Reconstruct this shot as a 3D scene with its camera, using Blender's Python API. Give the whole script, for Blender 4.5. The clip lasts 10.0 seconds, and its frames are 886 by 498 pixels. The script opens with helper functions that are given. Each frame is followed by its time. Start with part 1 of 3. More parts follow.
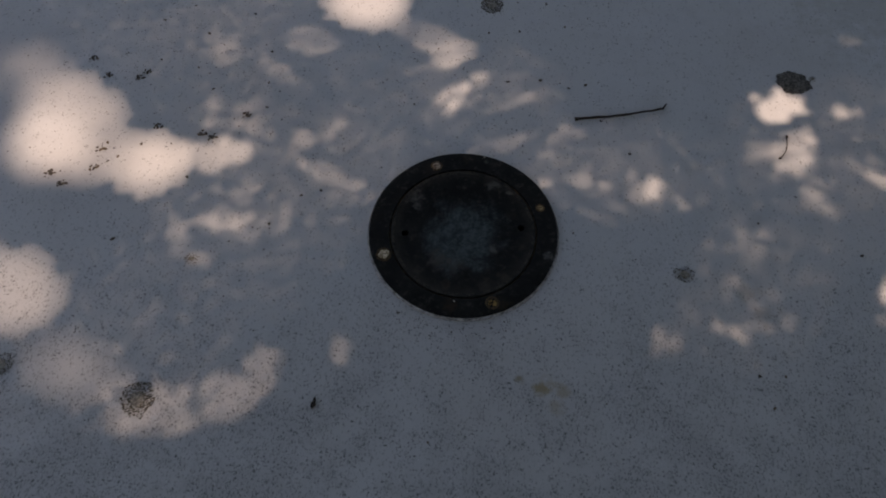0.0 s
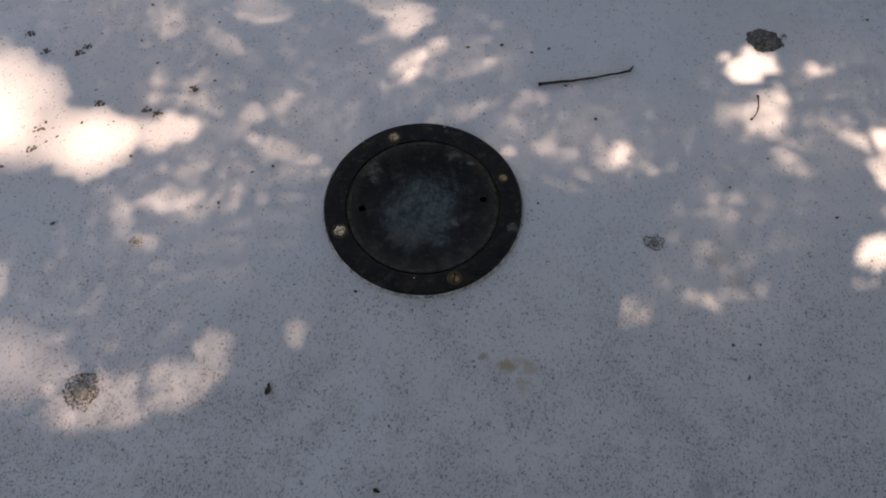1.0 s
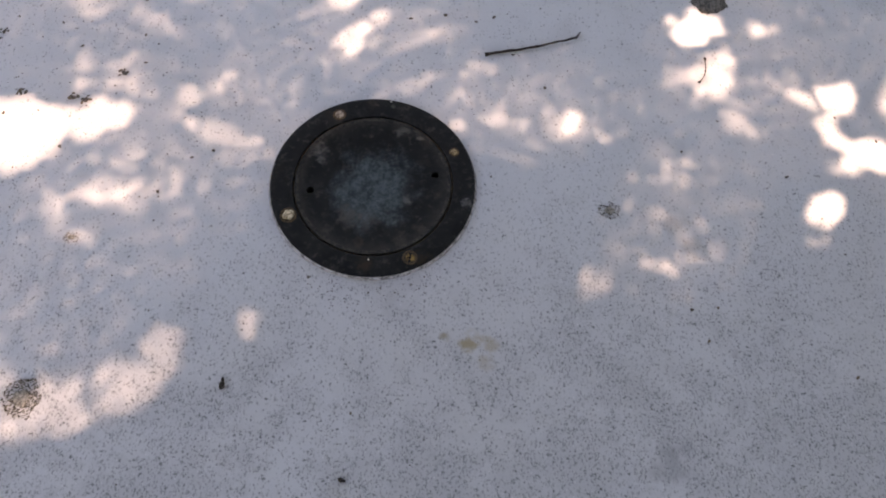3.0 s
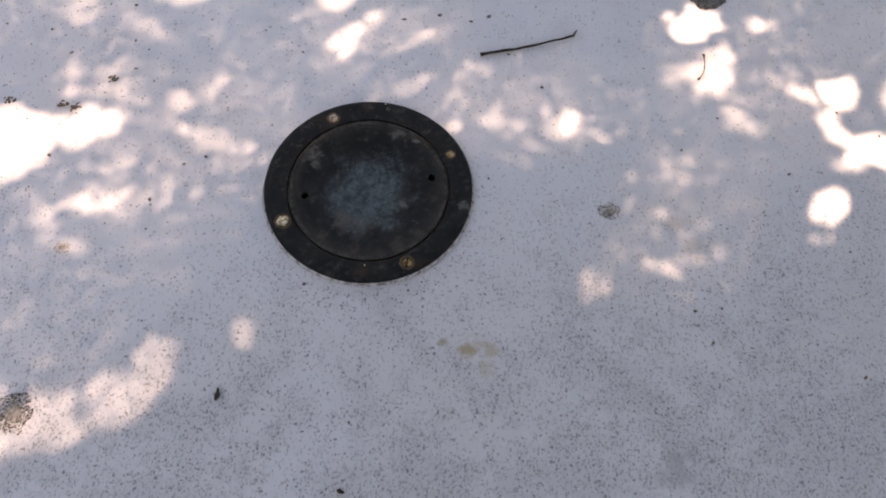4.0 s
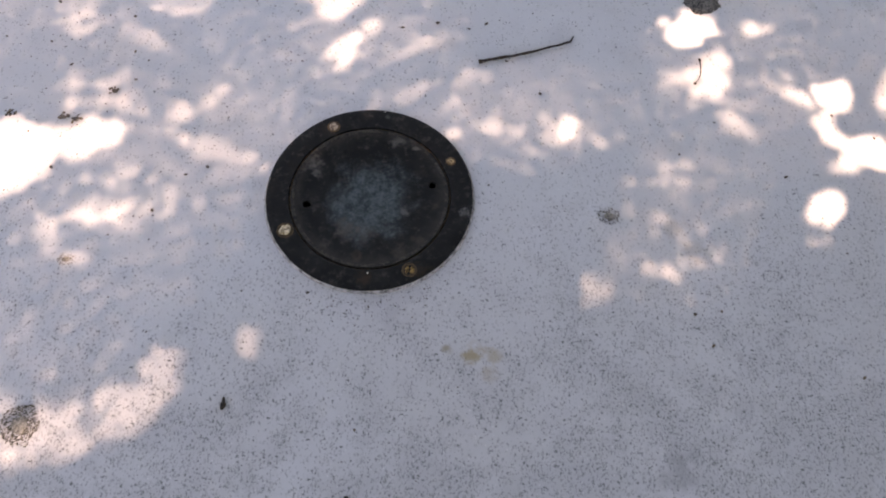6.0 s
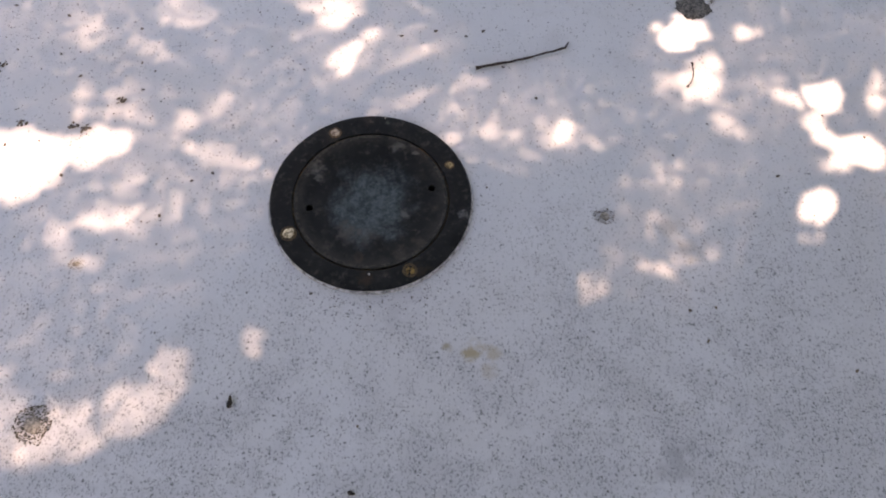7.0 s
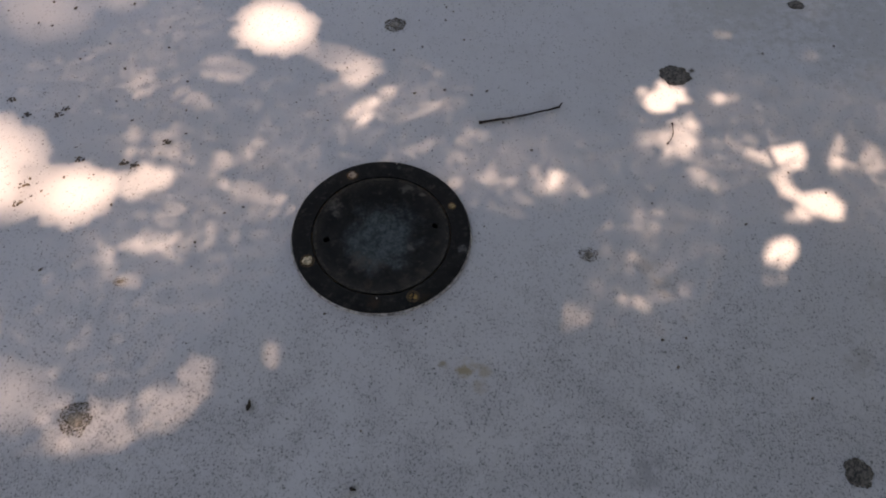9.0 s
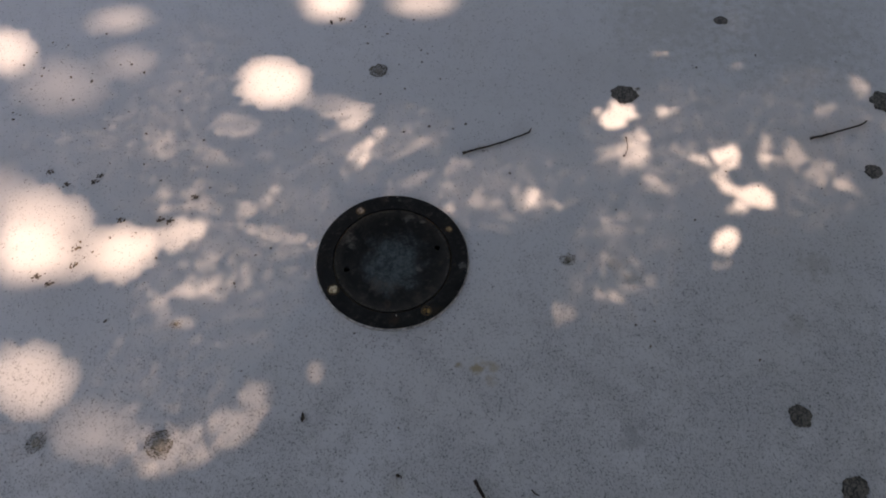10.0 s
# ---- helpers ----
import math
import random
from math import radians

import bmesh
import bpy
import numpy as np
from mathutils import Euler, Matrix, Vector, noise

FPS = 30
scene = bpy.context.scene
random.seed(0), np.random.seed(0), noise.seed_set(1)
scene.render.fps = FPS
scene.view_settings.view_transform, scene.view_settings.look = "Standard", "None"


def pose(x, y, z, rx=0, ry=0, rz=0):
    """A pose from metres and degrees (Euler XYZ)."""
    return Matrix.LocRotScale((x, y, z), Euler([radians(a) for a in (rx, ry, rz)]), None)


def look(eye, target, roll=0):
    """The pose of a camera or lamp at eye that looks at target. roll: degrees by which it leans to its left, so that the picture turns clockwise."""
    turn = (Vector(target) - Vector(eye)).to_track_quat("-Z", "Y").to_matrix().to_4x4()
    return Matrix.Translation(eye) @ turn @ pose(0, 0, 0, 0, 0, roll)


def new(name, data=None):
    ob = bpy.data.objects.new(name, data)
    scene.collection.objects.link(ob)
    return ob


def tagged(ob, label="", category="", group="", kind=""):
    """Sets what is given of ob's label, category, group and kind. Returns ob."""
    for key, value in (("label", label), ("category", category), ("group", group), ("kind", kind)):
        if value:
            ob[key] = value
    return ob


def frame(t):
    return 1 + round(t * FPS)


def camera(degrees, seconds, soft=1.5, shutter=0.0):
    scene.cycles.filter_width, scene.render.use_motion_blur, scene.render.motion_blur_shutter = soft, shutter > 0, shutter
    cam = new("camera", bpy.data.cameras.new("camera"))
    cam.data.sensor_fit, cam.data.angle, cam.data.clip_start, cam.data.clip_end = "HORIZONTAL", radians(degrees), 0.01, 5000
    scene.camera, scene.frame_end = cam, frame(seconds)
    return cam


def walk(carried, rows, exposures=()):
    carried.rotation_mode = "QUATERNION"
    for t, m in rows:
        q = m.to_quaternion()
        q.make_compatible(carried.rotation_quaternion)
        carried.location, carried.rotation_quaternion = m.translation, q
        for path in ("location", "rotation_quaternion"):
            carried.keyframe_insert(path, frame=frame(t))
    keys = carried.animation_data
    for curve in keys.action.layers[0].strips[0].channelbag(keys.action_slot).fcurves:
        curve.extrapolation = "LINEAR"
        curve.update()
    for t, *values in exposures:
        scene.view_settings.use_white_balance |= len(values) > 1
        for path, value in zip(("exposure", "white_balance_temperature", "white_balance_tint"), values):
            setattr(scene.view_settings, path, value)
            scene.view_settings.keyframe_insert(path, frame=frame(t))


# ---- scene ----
cam = camera(61.9, 10.0, 1.9)
PATH = [
    (0, (-0.001, -0.459, 0.814), (-0.051, 0.484, -0.949), 0.2),
    (0.2, (0.0194, -0.4922, 0.7942), (-0.0603, 0.4891, -0.9463), -1.33),
    (0.5, (0.026, -0.468, 0.804), (-0.051, 0.52, -0.933), -2.7),
    (0.7, (0.0243, -0.4602, 0.7944), (-0.015, 0.4905, -0.9635), -2.47),
    (1, (0.03, -0.446, 0.773), (0.019, 0.454, -1.013), 0.5),
    (1.2, (0.0062, -0.4435, 0.7703), (0.017, 0.4441, -1.022), 1.17),
    (1.5, (0.011, -0.443, 0.769), (0.033, 0.46, -1.016), 1.7),
    (2, (0.023, -0.443, 0.758), (0.069, 0.484, -1.014), 2.5),
    (2.5, (0.026, -0.434, 0.755), (0.125, 0.44, -1.041), 4.7),
    (3.8, (0.03, -0.433, 0.748), (0.16, 0.394, -1.069), 5.6),
    (4, (0.031, -0.424, 0.743), (0.15, 0.416, -1.068), 4.5),
    (4.5, (0.025, -0.428, 0.751), (0.143, 0.434, -1.05), 3.9),
    (5, (0.024, -0.419, 0.756), (0.168, 0.458, -1.036), 4.9),
    (5.5, (0.025, -0.415, 0.752), (0.145, 0.442, -1.051), 3.6),
    (5.7, (0.023, -0.416, 0.749), (0.157, 0.421, -1.062), 4.8),
    (7, (0.028, -0.44, 0.765), (0.148, 0.43, -1.032), 2.9),
    (7.5, (0.032, -0.445, 0.757), (0.143, 0.419, -1.043), 2.5),
    (8, (0.035, -0.45, 0.779), (0.145, 0.442, -1.008), 2.4),
    (8.5, (0.053, -0.458, 0.791), (0.141, 0.445, -0.991), 0.7),
    (8.7, (0.0434, -0.4708, 0.8108), (0.1515, 0.4608, -0.9545), 3.13),
    (9, (0.039, -0.523, 0.844), (0.125, 0.493, -0.877), 2.0),
    (9.2, (0.0233, -0.5795, 0.869), (0.1642, 0.4794, -0.8193), 4.76),
    (9.5, (0.005, -0.635, 0.889), (0.143, 0.527, -0.732), 0.7),
    (9.7, (-0.0118, -0.6293, 0.8927), (0.1794, 0.5481, -0.708), 2.88),
    (10, (-0.021, -0.559, 1.025), (0.154, 0.406, -0.718), 0.9),
]
EXPOSURES = [(t, stops + 1.57, kelvin - 450, tint + 2) for t, stops, kelvin, tint in (
    (0, -1.87, 8900, 17), (0.5, -1.55, 8900, 17), (0.7, -1.25, 9000, 18), (1.0, -0.82, 9400, 20), (1.2, -0.62, 9500, 21), (1.5, -0.45, 9800, 23), (2.0, -0.36, 9800, 23), (2.5, -0.25, 9800, 24),
    (4.0, 0.07, 9900, 26), (8.0, 0.07, 9900, 26), (8.5, -0.2, 9800, 25), (9.0, -0.9, 9800, 23), (9.5, -1.0, 9800, 23), (10.0, -1.1, 9700, 21))]
walk(cam, [(t, look(eye, target, roll)) for t, eye, target, roll in PATH], EXPOSURES)

# ---- world, sun, exposure ----
SUN_DIR = Vector((-0.10, -0.30, 0.95)).normalized()
world = bpy.data.worlds.new("sky")
scene.world = world
world.use_nodes = True
wn, wl = world.node_tree.nodes, world.node_tree.links
sky = wn.new("ShaderNodeTexSky")
sky.sky_type, sky.sun_disc = "NISHITA", False
sky.sun_elevation = math.asin(SUN_DIR.z)
sky.sun_rotation = math.atan2(SUN_DIR.x, SUN_DIR.y)
wl.new(sky.outputs["Color"], wn["Background"].inputs["Color"])
wn["Background"].inputs["Strength"].default_value = 0.15

sun_data = bpy.data.lights.new("sun", "SUN")
sun_data.energy, sun_data.angle, sun_data.color = 4.3, radians(0.53), (1.0, 0.86, 0.80)
sun = new("sun", sun_data)
sun.matrix_world = look(SUN_DIR * 20, (0, 0, 0))


# ---- materials ----
class Nodes:
    """A small wrapper that chains shader nodes."""

    def __init__(self, name):
        self.mat = bpy.data.materials.new(name)
        self.mat.use_nodes = True
        self.tree = self.mat.node_tree
        self.bsdf = self.tree.nodes["Principled BSDF"]
        self.coord = self.tree.nodes.new("ShaderNodeTexCoord").outputs["Object"]

    def put(self, socket, value):
        if hasattr(value, "is_linked"):
            self.tree.links.new(value, socket)
        else:
            socket.default_value = value

    def math(self, op, a, b=0.0, clamp=False):
        n = self.tree.nodes.new("ShaderNodeMath")
        n.operation, n.use_clamp = op, clamp
        self.put(n.inputs[0], a)
        self.put(n.inputs[1], b)
        return n.outputs[0]

    def noise(self, scale, detail=3.0, rough=0.55, vector=None):
        n = self.tree.nodes.new("ShaderNodeTexNoise")
        self.put(n.inputs["Vector"], vector or self.coord)
        n.inputs["Scale"].default_value = scale
        n.inputs["Detail"].default_value = detail
        n.inputs["Roughness"].default_value = rough
        return n.outputs["Fac"]

    def cells(self, scale, vector=None):
        n = self.tree.nodes.new("ShaderNodeTexVoronoi")
        self.put(n.inputs["Vector"], vector or self.coord)
        n.inputs["Scale"].default_value = scale
        split = self.tree.nodes.new("ShaderNodeSeparateColor")
        self.tree.links.new(n.outputs["Color"], split.inputs[0])
        return n.outputs["Distance"], split.outputs[0], split.outputs[1]

    def scaled(self, x, y, z):
        n = self.tree.nodes.new("ShaderNodeMapping")
        self.put(n.inputs["Vector"], self.coord)
        n.inputs["Scale"].default_value = (x, y, z)
        return n.outputs[0]

    def warped(self, scale, amount, stretch):
        """Coordinates pushed about by noise, so that cells lose their round shape."""
        n = self.tree.nodes.new("ShaderNodeTexNoise")
        self.put(n.inputs["Vector"], self.coord)
        n.inputs["Scale"].default_value, n.inputs["Detail"].default_value = scale, 2.0
        push = self.tree.nodes.new("ShaderNodeVectorMath")
        push.operation = "MULTIPLY_ADD"
        self.tree.links.new(n.outputs["Color"], push.inputs[0])
        push.inputs[1].default_value = (amount, amount, 0)
        self.put(push.inputs[2], self.scaled(*stretch))
        return push.outputs[0]

    def ramp(self, value, low, high, a=0.0, b=1.0):
        n = self.tree.nodes.new("ShaderNodeMapRange")
        n.interpolation_type = "SMOOTHSTEP"
        self.put(n.inputs[0], value)
        for i, v in zip((1, 2, 3, 4), (low, high, a, b)):
            n.inputs[i].default_value = v
        return n.outputs[0]

    def mix(self, fac, a, b):
        n = self.tree.nodes.new("ShaderNodeMix")
        n.data_type = "RGBA"
        self.put(n.inputs[0], fac)
        for socket, v in ((n.inputs[6], a), (n.inputs[7], b)):
            self.put(socket, (*v, 1.0) if isinstance(v, tuple) else v)
        return n.outputs[2]

    def spot(self, x, y, radius, wobble, soft=0.6):
        """A mask round a place on the ground, with a ragged edge."""
        d = self.tree.nodes.new("ShaderNodeVectorMath")
        d.operation = "DISTANCE"
        self.tree.links.new(self.coord, d.inputs[0])
        d.inputs[1].default_value = (x, y, 0)
        ragged = self.math("ADD", d.outputs["Value"], self.math("MULTIPLY", self.math("SUBTRACT", wobble, 0.5), radius * 2.6))
        return self.ramp(ragged, radius * (1 - soft), radius, 1.0, 0.0)

    def finish(self, colour, rough=0.8, metal=0.0, bump=None, strength=0.2, distance=0.001, specular=0.5):
        self.put(self.bsdf.inputs["Base Color"], (*colour, 1.0) if isinstance(colour, tuple) else colour)
        self.put(self.bsdf.inputs["Roughness"], rough)
        self.put(self.bsdf.inputs["Metallic"], metal)
        self.put(self.bsdf.inputs["Specular IOR Level"], specular)
        if bump is not None:
            n = self.tree.nodes.new("ShaderNodeBump")
            n.inputs["Strength"].default_value = strength
            n.inputs["Distance"].default_value = distance
            self.put(n.inputs["Height"], bump)
            self.tree.links.new(n.outputs[0], self.bsdf.inputs["Normal"])
        return self.mat


def deck_material():
    m = Nodes("pale speckled deck coating")
    split = m.tree.nodes.new("ShaderNodeSeparateXYZ")
    m.tree.links.new(m.coord, split.inputs[0])
    x, y = split.outputs[0], split.outputs[1]
    broad, fine = m.noise(4.0, 4), m.noise(260, 2)
    col = m.mix(broad, (0.55, 0.566, 0.584), (0.63, 0.642, 0.65))
    col = m.mix(m.math("MULTIPLY", m.ramp(m.noise(28, 4), 0.45, 0.75), 0.22), col, (0.48, 0.49, 0.50))
    col = m.mix(m.math("MULTIPLY", m.ramp(fine, 0.5, 0.8), 0.16), col, (0.40, 0.40, 0.42))
    col = m.mix(m.math("MULTIPLY", m.ramp(m.noise(2.3, 5), 0.42, 0.68), 0.30), col, (0.47, 0.455, 0.435))
    col = m.mix(m.math("MULTIPLY", m.ramp(m.noise(14, 6, 0.7), 0.50, 0.72), 0.20), col, (0.44, 0.44, 0.44))
    # worn areas where more dark aggregate shows; near-side shade is painted in too
    clumps = m.math("ADD", m.ramp(m.noise(6, 3), 0.35, 0.68, 0.25, 0.85), m.ramp(m.noise(26, 3, 0.6), 0.38, 0.66, 0.1, 0.75))
    worn = m.math("MULTIPLY", m.ramp(y, 0.08, -0.44, 0.25, 1.85), clumps)
    col = m.mix(m.math("MULTIPLY", m.ramp(worn, 0.55, 1.9), 0.38), col, (0.39, 0.398, 0.408))
    for scale, size, share, depth, stretch, turned in (
            (300, 0.36, 0.68, 0.46, (1.0, 0.72, 1.0), 500), (205, 0.25, 0.38, 0.60, (0.62, 1.0, 1.0), 330), (235, 0.24, 0.26, 0.62, (1.0, 0.55, 1.0), 280), (430, 0.44, 0.72, 0.42, (1.0, 0.75, 1.0), 700)):
        d, pick, size_pick = m.cells(scale, m.warped(turned, 0.0042, stretch))
        d = m.math("ADD", d, m.math("MULTIPLY", m.math("SUBTRACT", m.noise(scale * 3.0, 1), 0.5), 0.34))
        keep = m.ramp(m.math("SUBTRACT", m.math("MULTIPLY", worn, share), pick), -0.04, 0.02)
        edge = m.ramp(d, size * 0.6, size, 1.0, 0.0)
        mask = m.math("MULTIPLY", m.math("MULTIPLY", keep, edge), m.math("ADD", m.math("MULTIPLY", size_pick, depth), depth * 0.35), True)
        col = m.mix(mask, col, (0.090, 0.096, 0.098))
    # glints of grains that catch the light, painted as pale dots
    d, pick, size_pick = m.cells(330)
    glint = m.math("MULTIPLY", m.ramp(d, 0.10, 0.30, 1.0, 0.0), m.ramp(pick, 0.90, 0.94))
    col = m.mix(m.math("MULTIPLY", glint, 0.7), col, (0.80, 0.80, 0.80))
    ragged = m.noise(60, 4)
    near_cover = [
        (0.100, -0.196, 0.016, 0.95, (0.38, 0.31, 0.20)), (0.121, -0.199, 0.014, 0.65, (0.40, 0.335, 0.23)),
        (0.112, -0.214, 0.014, 0.55, (0.41, 0.345, 0.25)), (0.073, -0.187, 0.008, 0.85, (0.33, 0.28, 0.20)),
        (0.293, -0.330, 0.026, 0.5, (0.27, 0.27, 0.28)), (0.31, -0.315, 0.018, 0.4, (0.27, 0.27, 0.28))]
    farther = [
        (0.350, -0.066, 0.022, 0.35, (0.36, 0.32, 0.27)),
        (0.369, -0.091, 0.020, 0.35, (0.36, 0.32, 0.27)), (0.384, -0.222, 0.009, 0.55, (0.33, 0.32, 0.33)),
        (0.655, -0.115, 0.035, 0.35, (0.30, 0.28, 0.24)), (0.588, -0.207, 0.030, 0.35, (0.30, 0.28, 0.24)),
        (-0.040, -0.345, 0.020, 0.25, (0.42, 0.40, 0.33)), (0.60, 0.44, 0.16, 0.45, (0.40, 0.40, 0.37)), (0.82, 0.36, 0.20, 0.40, (0.38, 0.38, 0.36)), (0.02, -0.128, 0.05, 0.22, (0.36, 0.35, 0.36))]
    for px, py, r, strength, tone in near_cover + farther:
        col = m.mix(m.math("MULTIPLY", m.spot(px, py, r, ragged, 0.9), strength), col, tone)
    # an oval scrape
    d = m.tree.nodes.new("ShaderNodeVectorMath")
    d.operation = "DISTANCE"
    m.tree.links.new(m.scaled(0.75, 1.25, 1.0), d.inputs[0])
    d.inputs[1].default_value = (0.446 * 0.75, -0.130 * 1.25, 0)
    band = m.math("MULTIPLY", m.ramp(m.math("ABSOLUTE", m.math("SUBTRACT", m.math("ADD", d.outputs["Value"], m.math("MULTIPLY", m.noise(95, 3), 0.007)), 0.0115)), 0.0, 0.0022, 1.0, 0.0), m.ramp(m.noise(210, 3), 0.44, 0.58))
    col = m.mix(m.math("MULTIPLY", band, 0.85), col, (0.17, 0.17, 0.18))
    relief = m.math("ADD", m.noise(420, 3), m.math("MULTIPLY", m.noise(90, 2), 0.8))
    return m.finish(col, m.ramp(broad, 0.3, 0.7, 0.62, 0.78), 0.0, relief, 0.22, 0.0008, 0.35)


def cast_material(name, worn_centre):
    """Blackened metal, dusty and rubbed; the lid's middle is polished grey-blue by feet."""
    m = Nodes(name)
    blotch, fine, grain = m.noise(38, 5), m.noise(150, 4), m.noise(700, 2)
    col = m.mix(m.ramp(blotch, 0.35, 0.7), (0.0055, 0.006, 0.0063), (0.0165, 0.0168, 0.0165))
    col = m.mix(m.math("MULTIPLY", m.ramp(fine, 0.50, 0.70), 0.50), col, (0.034, 0.034, 0.030))
    col = m.mix(m.math("MULTIPLY", m.ramp(m.noise(75, 5, 0.7), 0.56, 0.68), 0.45), col, (0.060, 0.058, 0.052))
    col = m.mix(m.math("MULTIPLY", m.ramp(m.noise(60, 4, 0.65), 0.56, 0.66), 0.7), col, (0.004, 0.004, 0.004))
    if worn_centre:
        d = m.tree.nodes.new("ShaderNodeVectorMath")
        d.operation = "LENGTH"
        m.tree.links.new(m.coord, d.inputs[0])
        d.operation = "DISTANCE"
        d.inputs[1].default_value = (0.002, -0.006, 0.003)
        r = m.math("ADD", d.outputs["Value"], m.math("MULTIPLY", m.math("SUBTRACT", m.noise(34, 7, 0.72), 0.5), 0.105))
        rubbed = m.ramp(r, 0.026, 0.060, 1.0, 0.0)
        tone = m.mix(m.ramp(m.noise(120, 7, 0.8), 0.38, 0.64), (0.026, 0.040, 0.044), (0.102, 0.132, 0.139))
        col = m.mix(m.math("MULTIPLY", rubbed, 0.85), col, tone)
        ragged = m.noise(120, 4)
        dusty = [
            (-0.069, 0.048, 0.016, 1.25, (0.13, 0.13, 0.125)), (-0.060, 0.036, 0.009, 0.5, (0.13, 0.13, 0.12)),
            (0.040, 0.073, 0.010, 1.2, (0.14, 0.14, 0.13)), (0.058, 0.062, 0.008, 1.3, (0.17, 0.17, 0.16)),
            (-0.018, -0.077, 0.010, 0.5, (0.10, 0.075, 0.05)), (0.030, -0.074, 0.012, 0.5, (0.09, 0.08, 0.06)),
            (-0.052, -0.058, 0.008, 0.6, (0.13, 0.12, 0.10)), (0.052, -0.060, 0.010, 0.5, (0.10, 0.085, 0.06)),
            (0.040, -0.024, 0.009, 0.7, (0.20, 0.205, 0.20))]
        scarred = [
            (-0.030, -0.043, 0.018, 0.6, (0.15, 0.14, 0.125)), (-0.008, -0.048, 0.016, 0.45, (0.13, 0.12, 0.11)), (0.030, 0.066, 0.008, 0.8, (0.13, 0.13, 0.125)), (0.074, -0.018, 0.009, 0.35, (0.13, 0.12, 0.08)),
            (0.047, 0.069, 0.004, 1.4, (0.006, 0.006, 0.006)), (0.045, -0.066, 0.004, 1.4, (0.006, 0.006, 0.005)), (0.020, -0.078, 0.004, 1.4, (0.006, 0.006, 0.005)),
            (-0.004, -0.080, 0.003, 1.4, (0.006, 0.006, 0.005)), (-0.019, -0.074, 0.005, 1.4, (0.008, 0.007, 0.006)), (0.066, 0.030, 0.012, 0.8, (0.03, 0.028, 0.022))]
        for px, py, pr, strength, tint in dusty + scarred:
            col = m.mix(m.math("MULTIPLY", m.spot(px, py, pr, ragged, 0.9), strength * 0.6), col, tint)
    else:
        ragged = m.noise(150, 4)
        for px, py, pr, strength, tint in (
            (0.108, -0.030, 0.010, 0.9, (0.24, 0.25, 0.25)), (0.028, 0.106, 0.006, 0.6, (0.13, 0.16, 0.14)),
            (-0.010, -0.103, 0.014, 0.6, (0.07, 0.045, 0.025)), (0.050, -0.098, 0.012, 0.5, (0.07, 0.045, 0.02)),
        ):
            col = m.mix(m.math("MULTIPLY", m.spot(px, py, pr, ragged, 0.9), strength * 0.6), col, tint)
    if worn_centre:
        # brown-grey dust gathers along the lid's rim
        reach = m.tree.nodes.new("ShaderNodeVectorMath")
        reach.operation = "LENGTH"
        m.tree.links.new(m.coord, reach.inputs[0])
        rim = m.ramp(m.math("ADD", reach.outputs["Value"], m.math("MULTIPLY", m.math("SUBTRACT", m.noise(45, 5, 0.7), 0.5), 0.030)), 0.074, 0.090)
        col = m.mix(m.math("MULTIPLY", rim, 0.55), col, (0.042, 0.040, 0.034))
    dust = m.ramp(m.cells(420)[0], 0.10, 0.02)
    col = m.mix(m.math("MULTIPLY", m.math("MULTIPLY", dust, m.ramp(fine, 0.45, 0.7)), 0.5), col, (0.22, 0.21, 0.19))
    relief = m.math("ADD", grain, m.math("MULTIPLY", fine, 1.2))
    return m.finish(col, m.ramp(blotch, 0.3, 0.7, 0.64, 0.82), 0.15, relief, 0.35, 0.0006, 0.22)


def grainy_material(name, dark, light, scale, rough=0.85, bump=0.5):
    m = Nodes(name)
    g = m.math("ADD", m.math("MULTIPLY", m.noise(scale, 4), 0.6), m.math("MULTIPLY", m.noise(scale * 4, 3), 0.4))
    return m.finish(m.mix(m.ramp(g, 0.38, 0.62), dark, light), rough, 0.0, g, bump, 0.001, 0.3)


def metal_material(name, dark, light):
    m = Nodes(name)
    g = m.noise(420, 4)
    return m.finish(m.mix(m.ramp(g, 0.4, 0.6), dark, light), m.ramp(g, 0.3, 0.7, 0.35, 0.6), 0.7, g, 0.3, 0.0005)


DECK = deck_material()
RING = cast_material("blackened cast ring", False)
LID = cast_material("rubbed blackened lid", True)
SEAM = grainy_material("rusty grit in the seam", (0.035, 0.025, 0.015), (0.11, 0.075, 0.04), 300)
# paler than the ring: light on the bevel is put into this colour
EDGE = grainy_material("grey edge with painted light", (0.08, 0.08, 0.083), (0.36, 0.36, 0.37), 160, 0.8)
LIP = grainy_material("worn brown-grey lip", (0.008, 0.008, 0.0075), (0.046, 0.042, 0.035), 70, 0.75)
WELL = grainy_material("dark well wall", (0.006, 0.006, 0.006), (0.015, 0.014, 0.012), 80)
BRASS = metal_material("dull brass", (0.13, 0.085, 0.04), (0.45, 0.34, 0.19))
PALE_BRASS = metal_material("scuffed pale brass", (0.24, 0.17, 0.09), (0.80, 0.68, 0.48))
DUSTY_BRASS = metal_material("dusty beige brass", (0.11, 0.08, 0.06), (0.44, 0.36, 0.28))
COPPER = metal_material("tarnished copper-brown brass", (0.06, 0.035, 0.012), (0.34, 0.22, 0.08))
PALE = grainy_material("pale rivet paint", (0.5, 0.5, 0.47), (0.75, 0.74, 0.70), 300)
BARK = grainy_material("twig bark", (0.011, 0.008, 0.007), (0.045, 0.031, 0.026), 500)
GUM_DARK = grainy_material("old black gum", (0.014, 0.0138, 0.013), (0.125, 0.118, 0.104), 190, 0.7, 0.9)
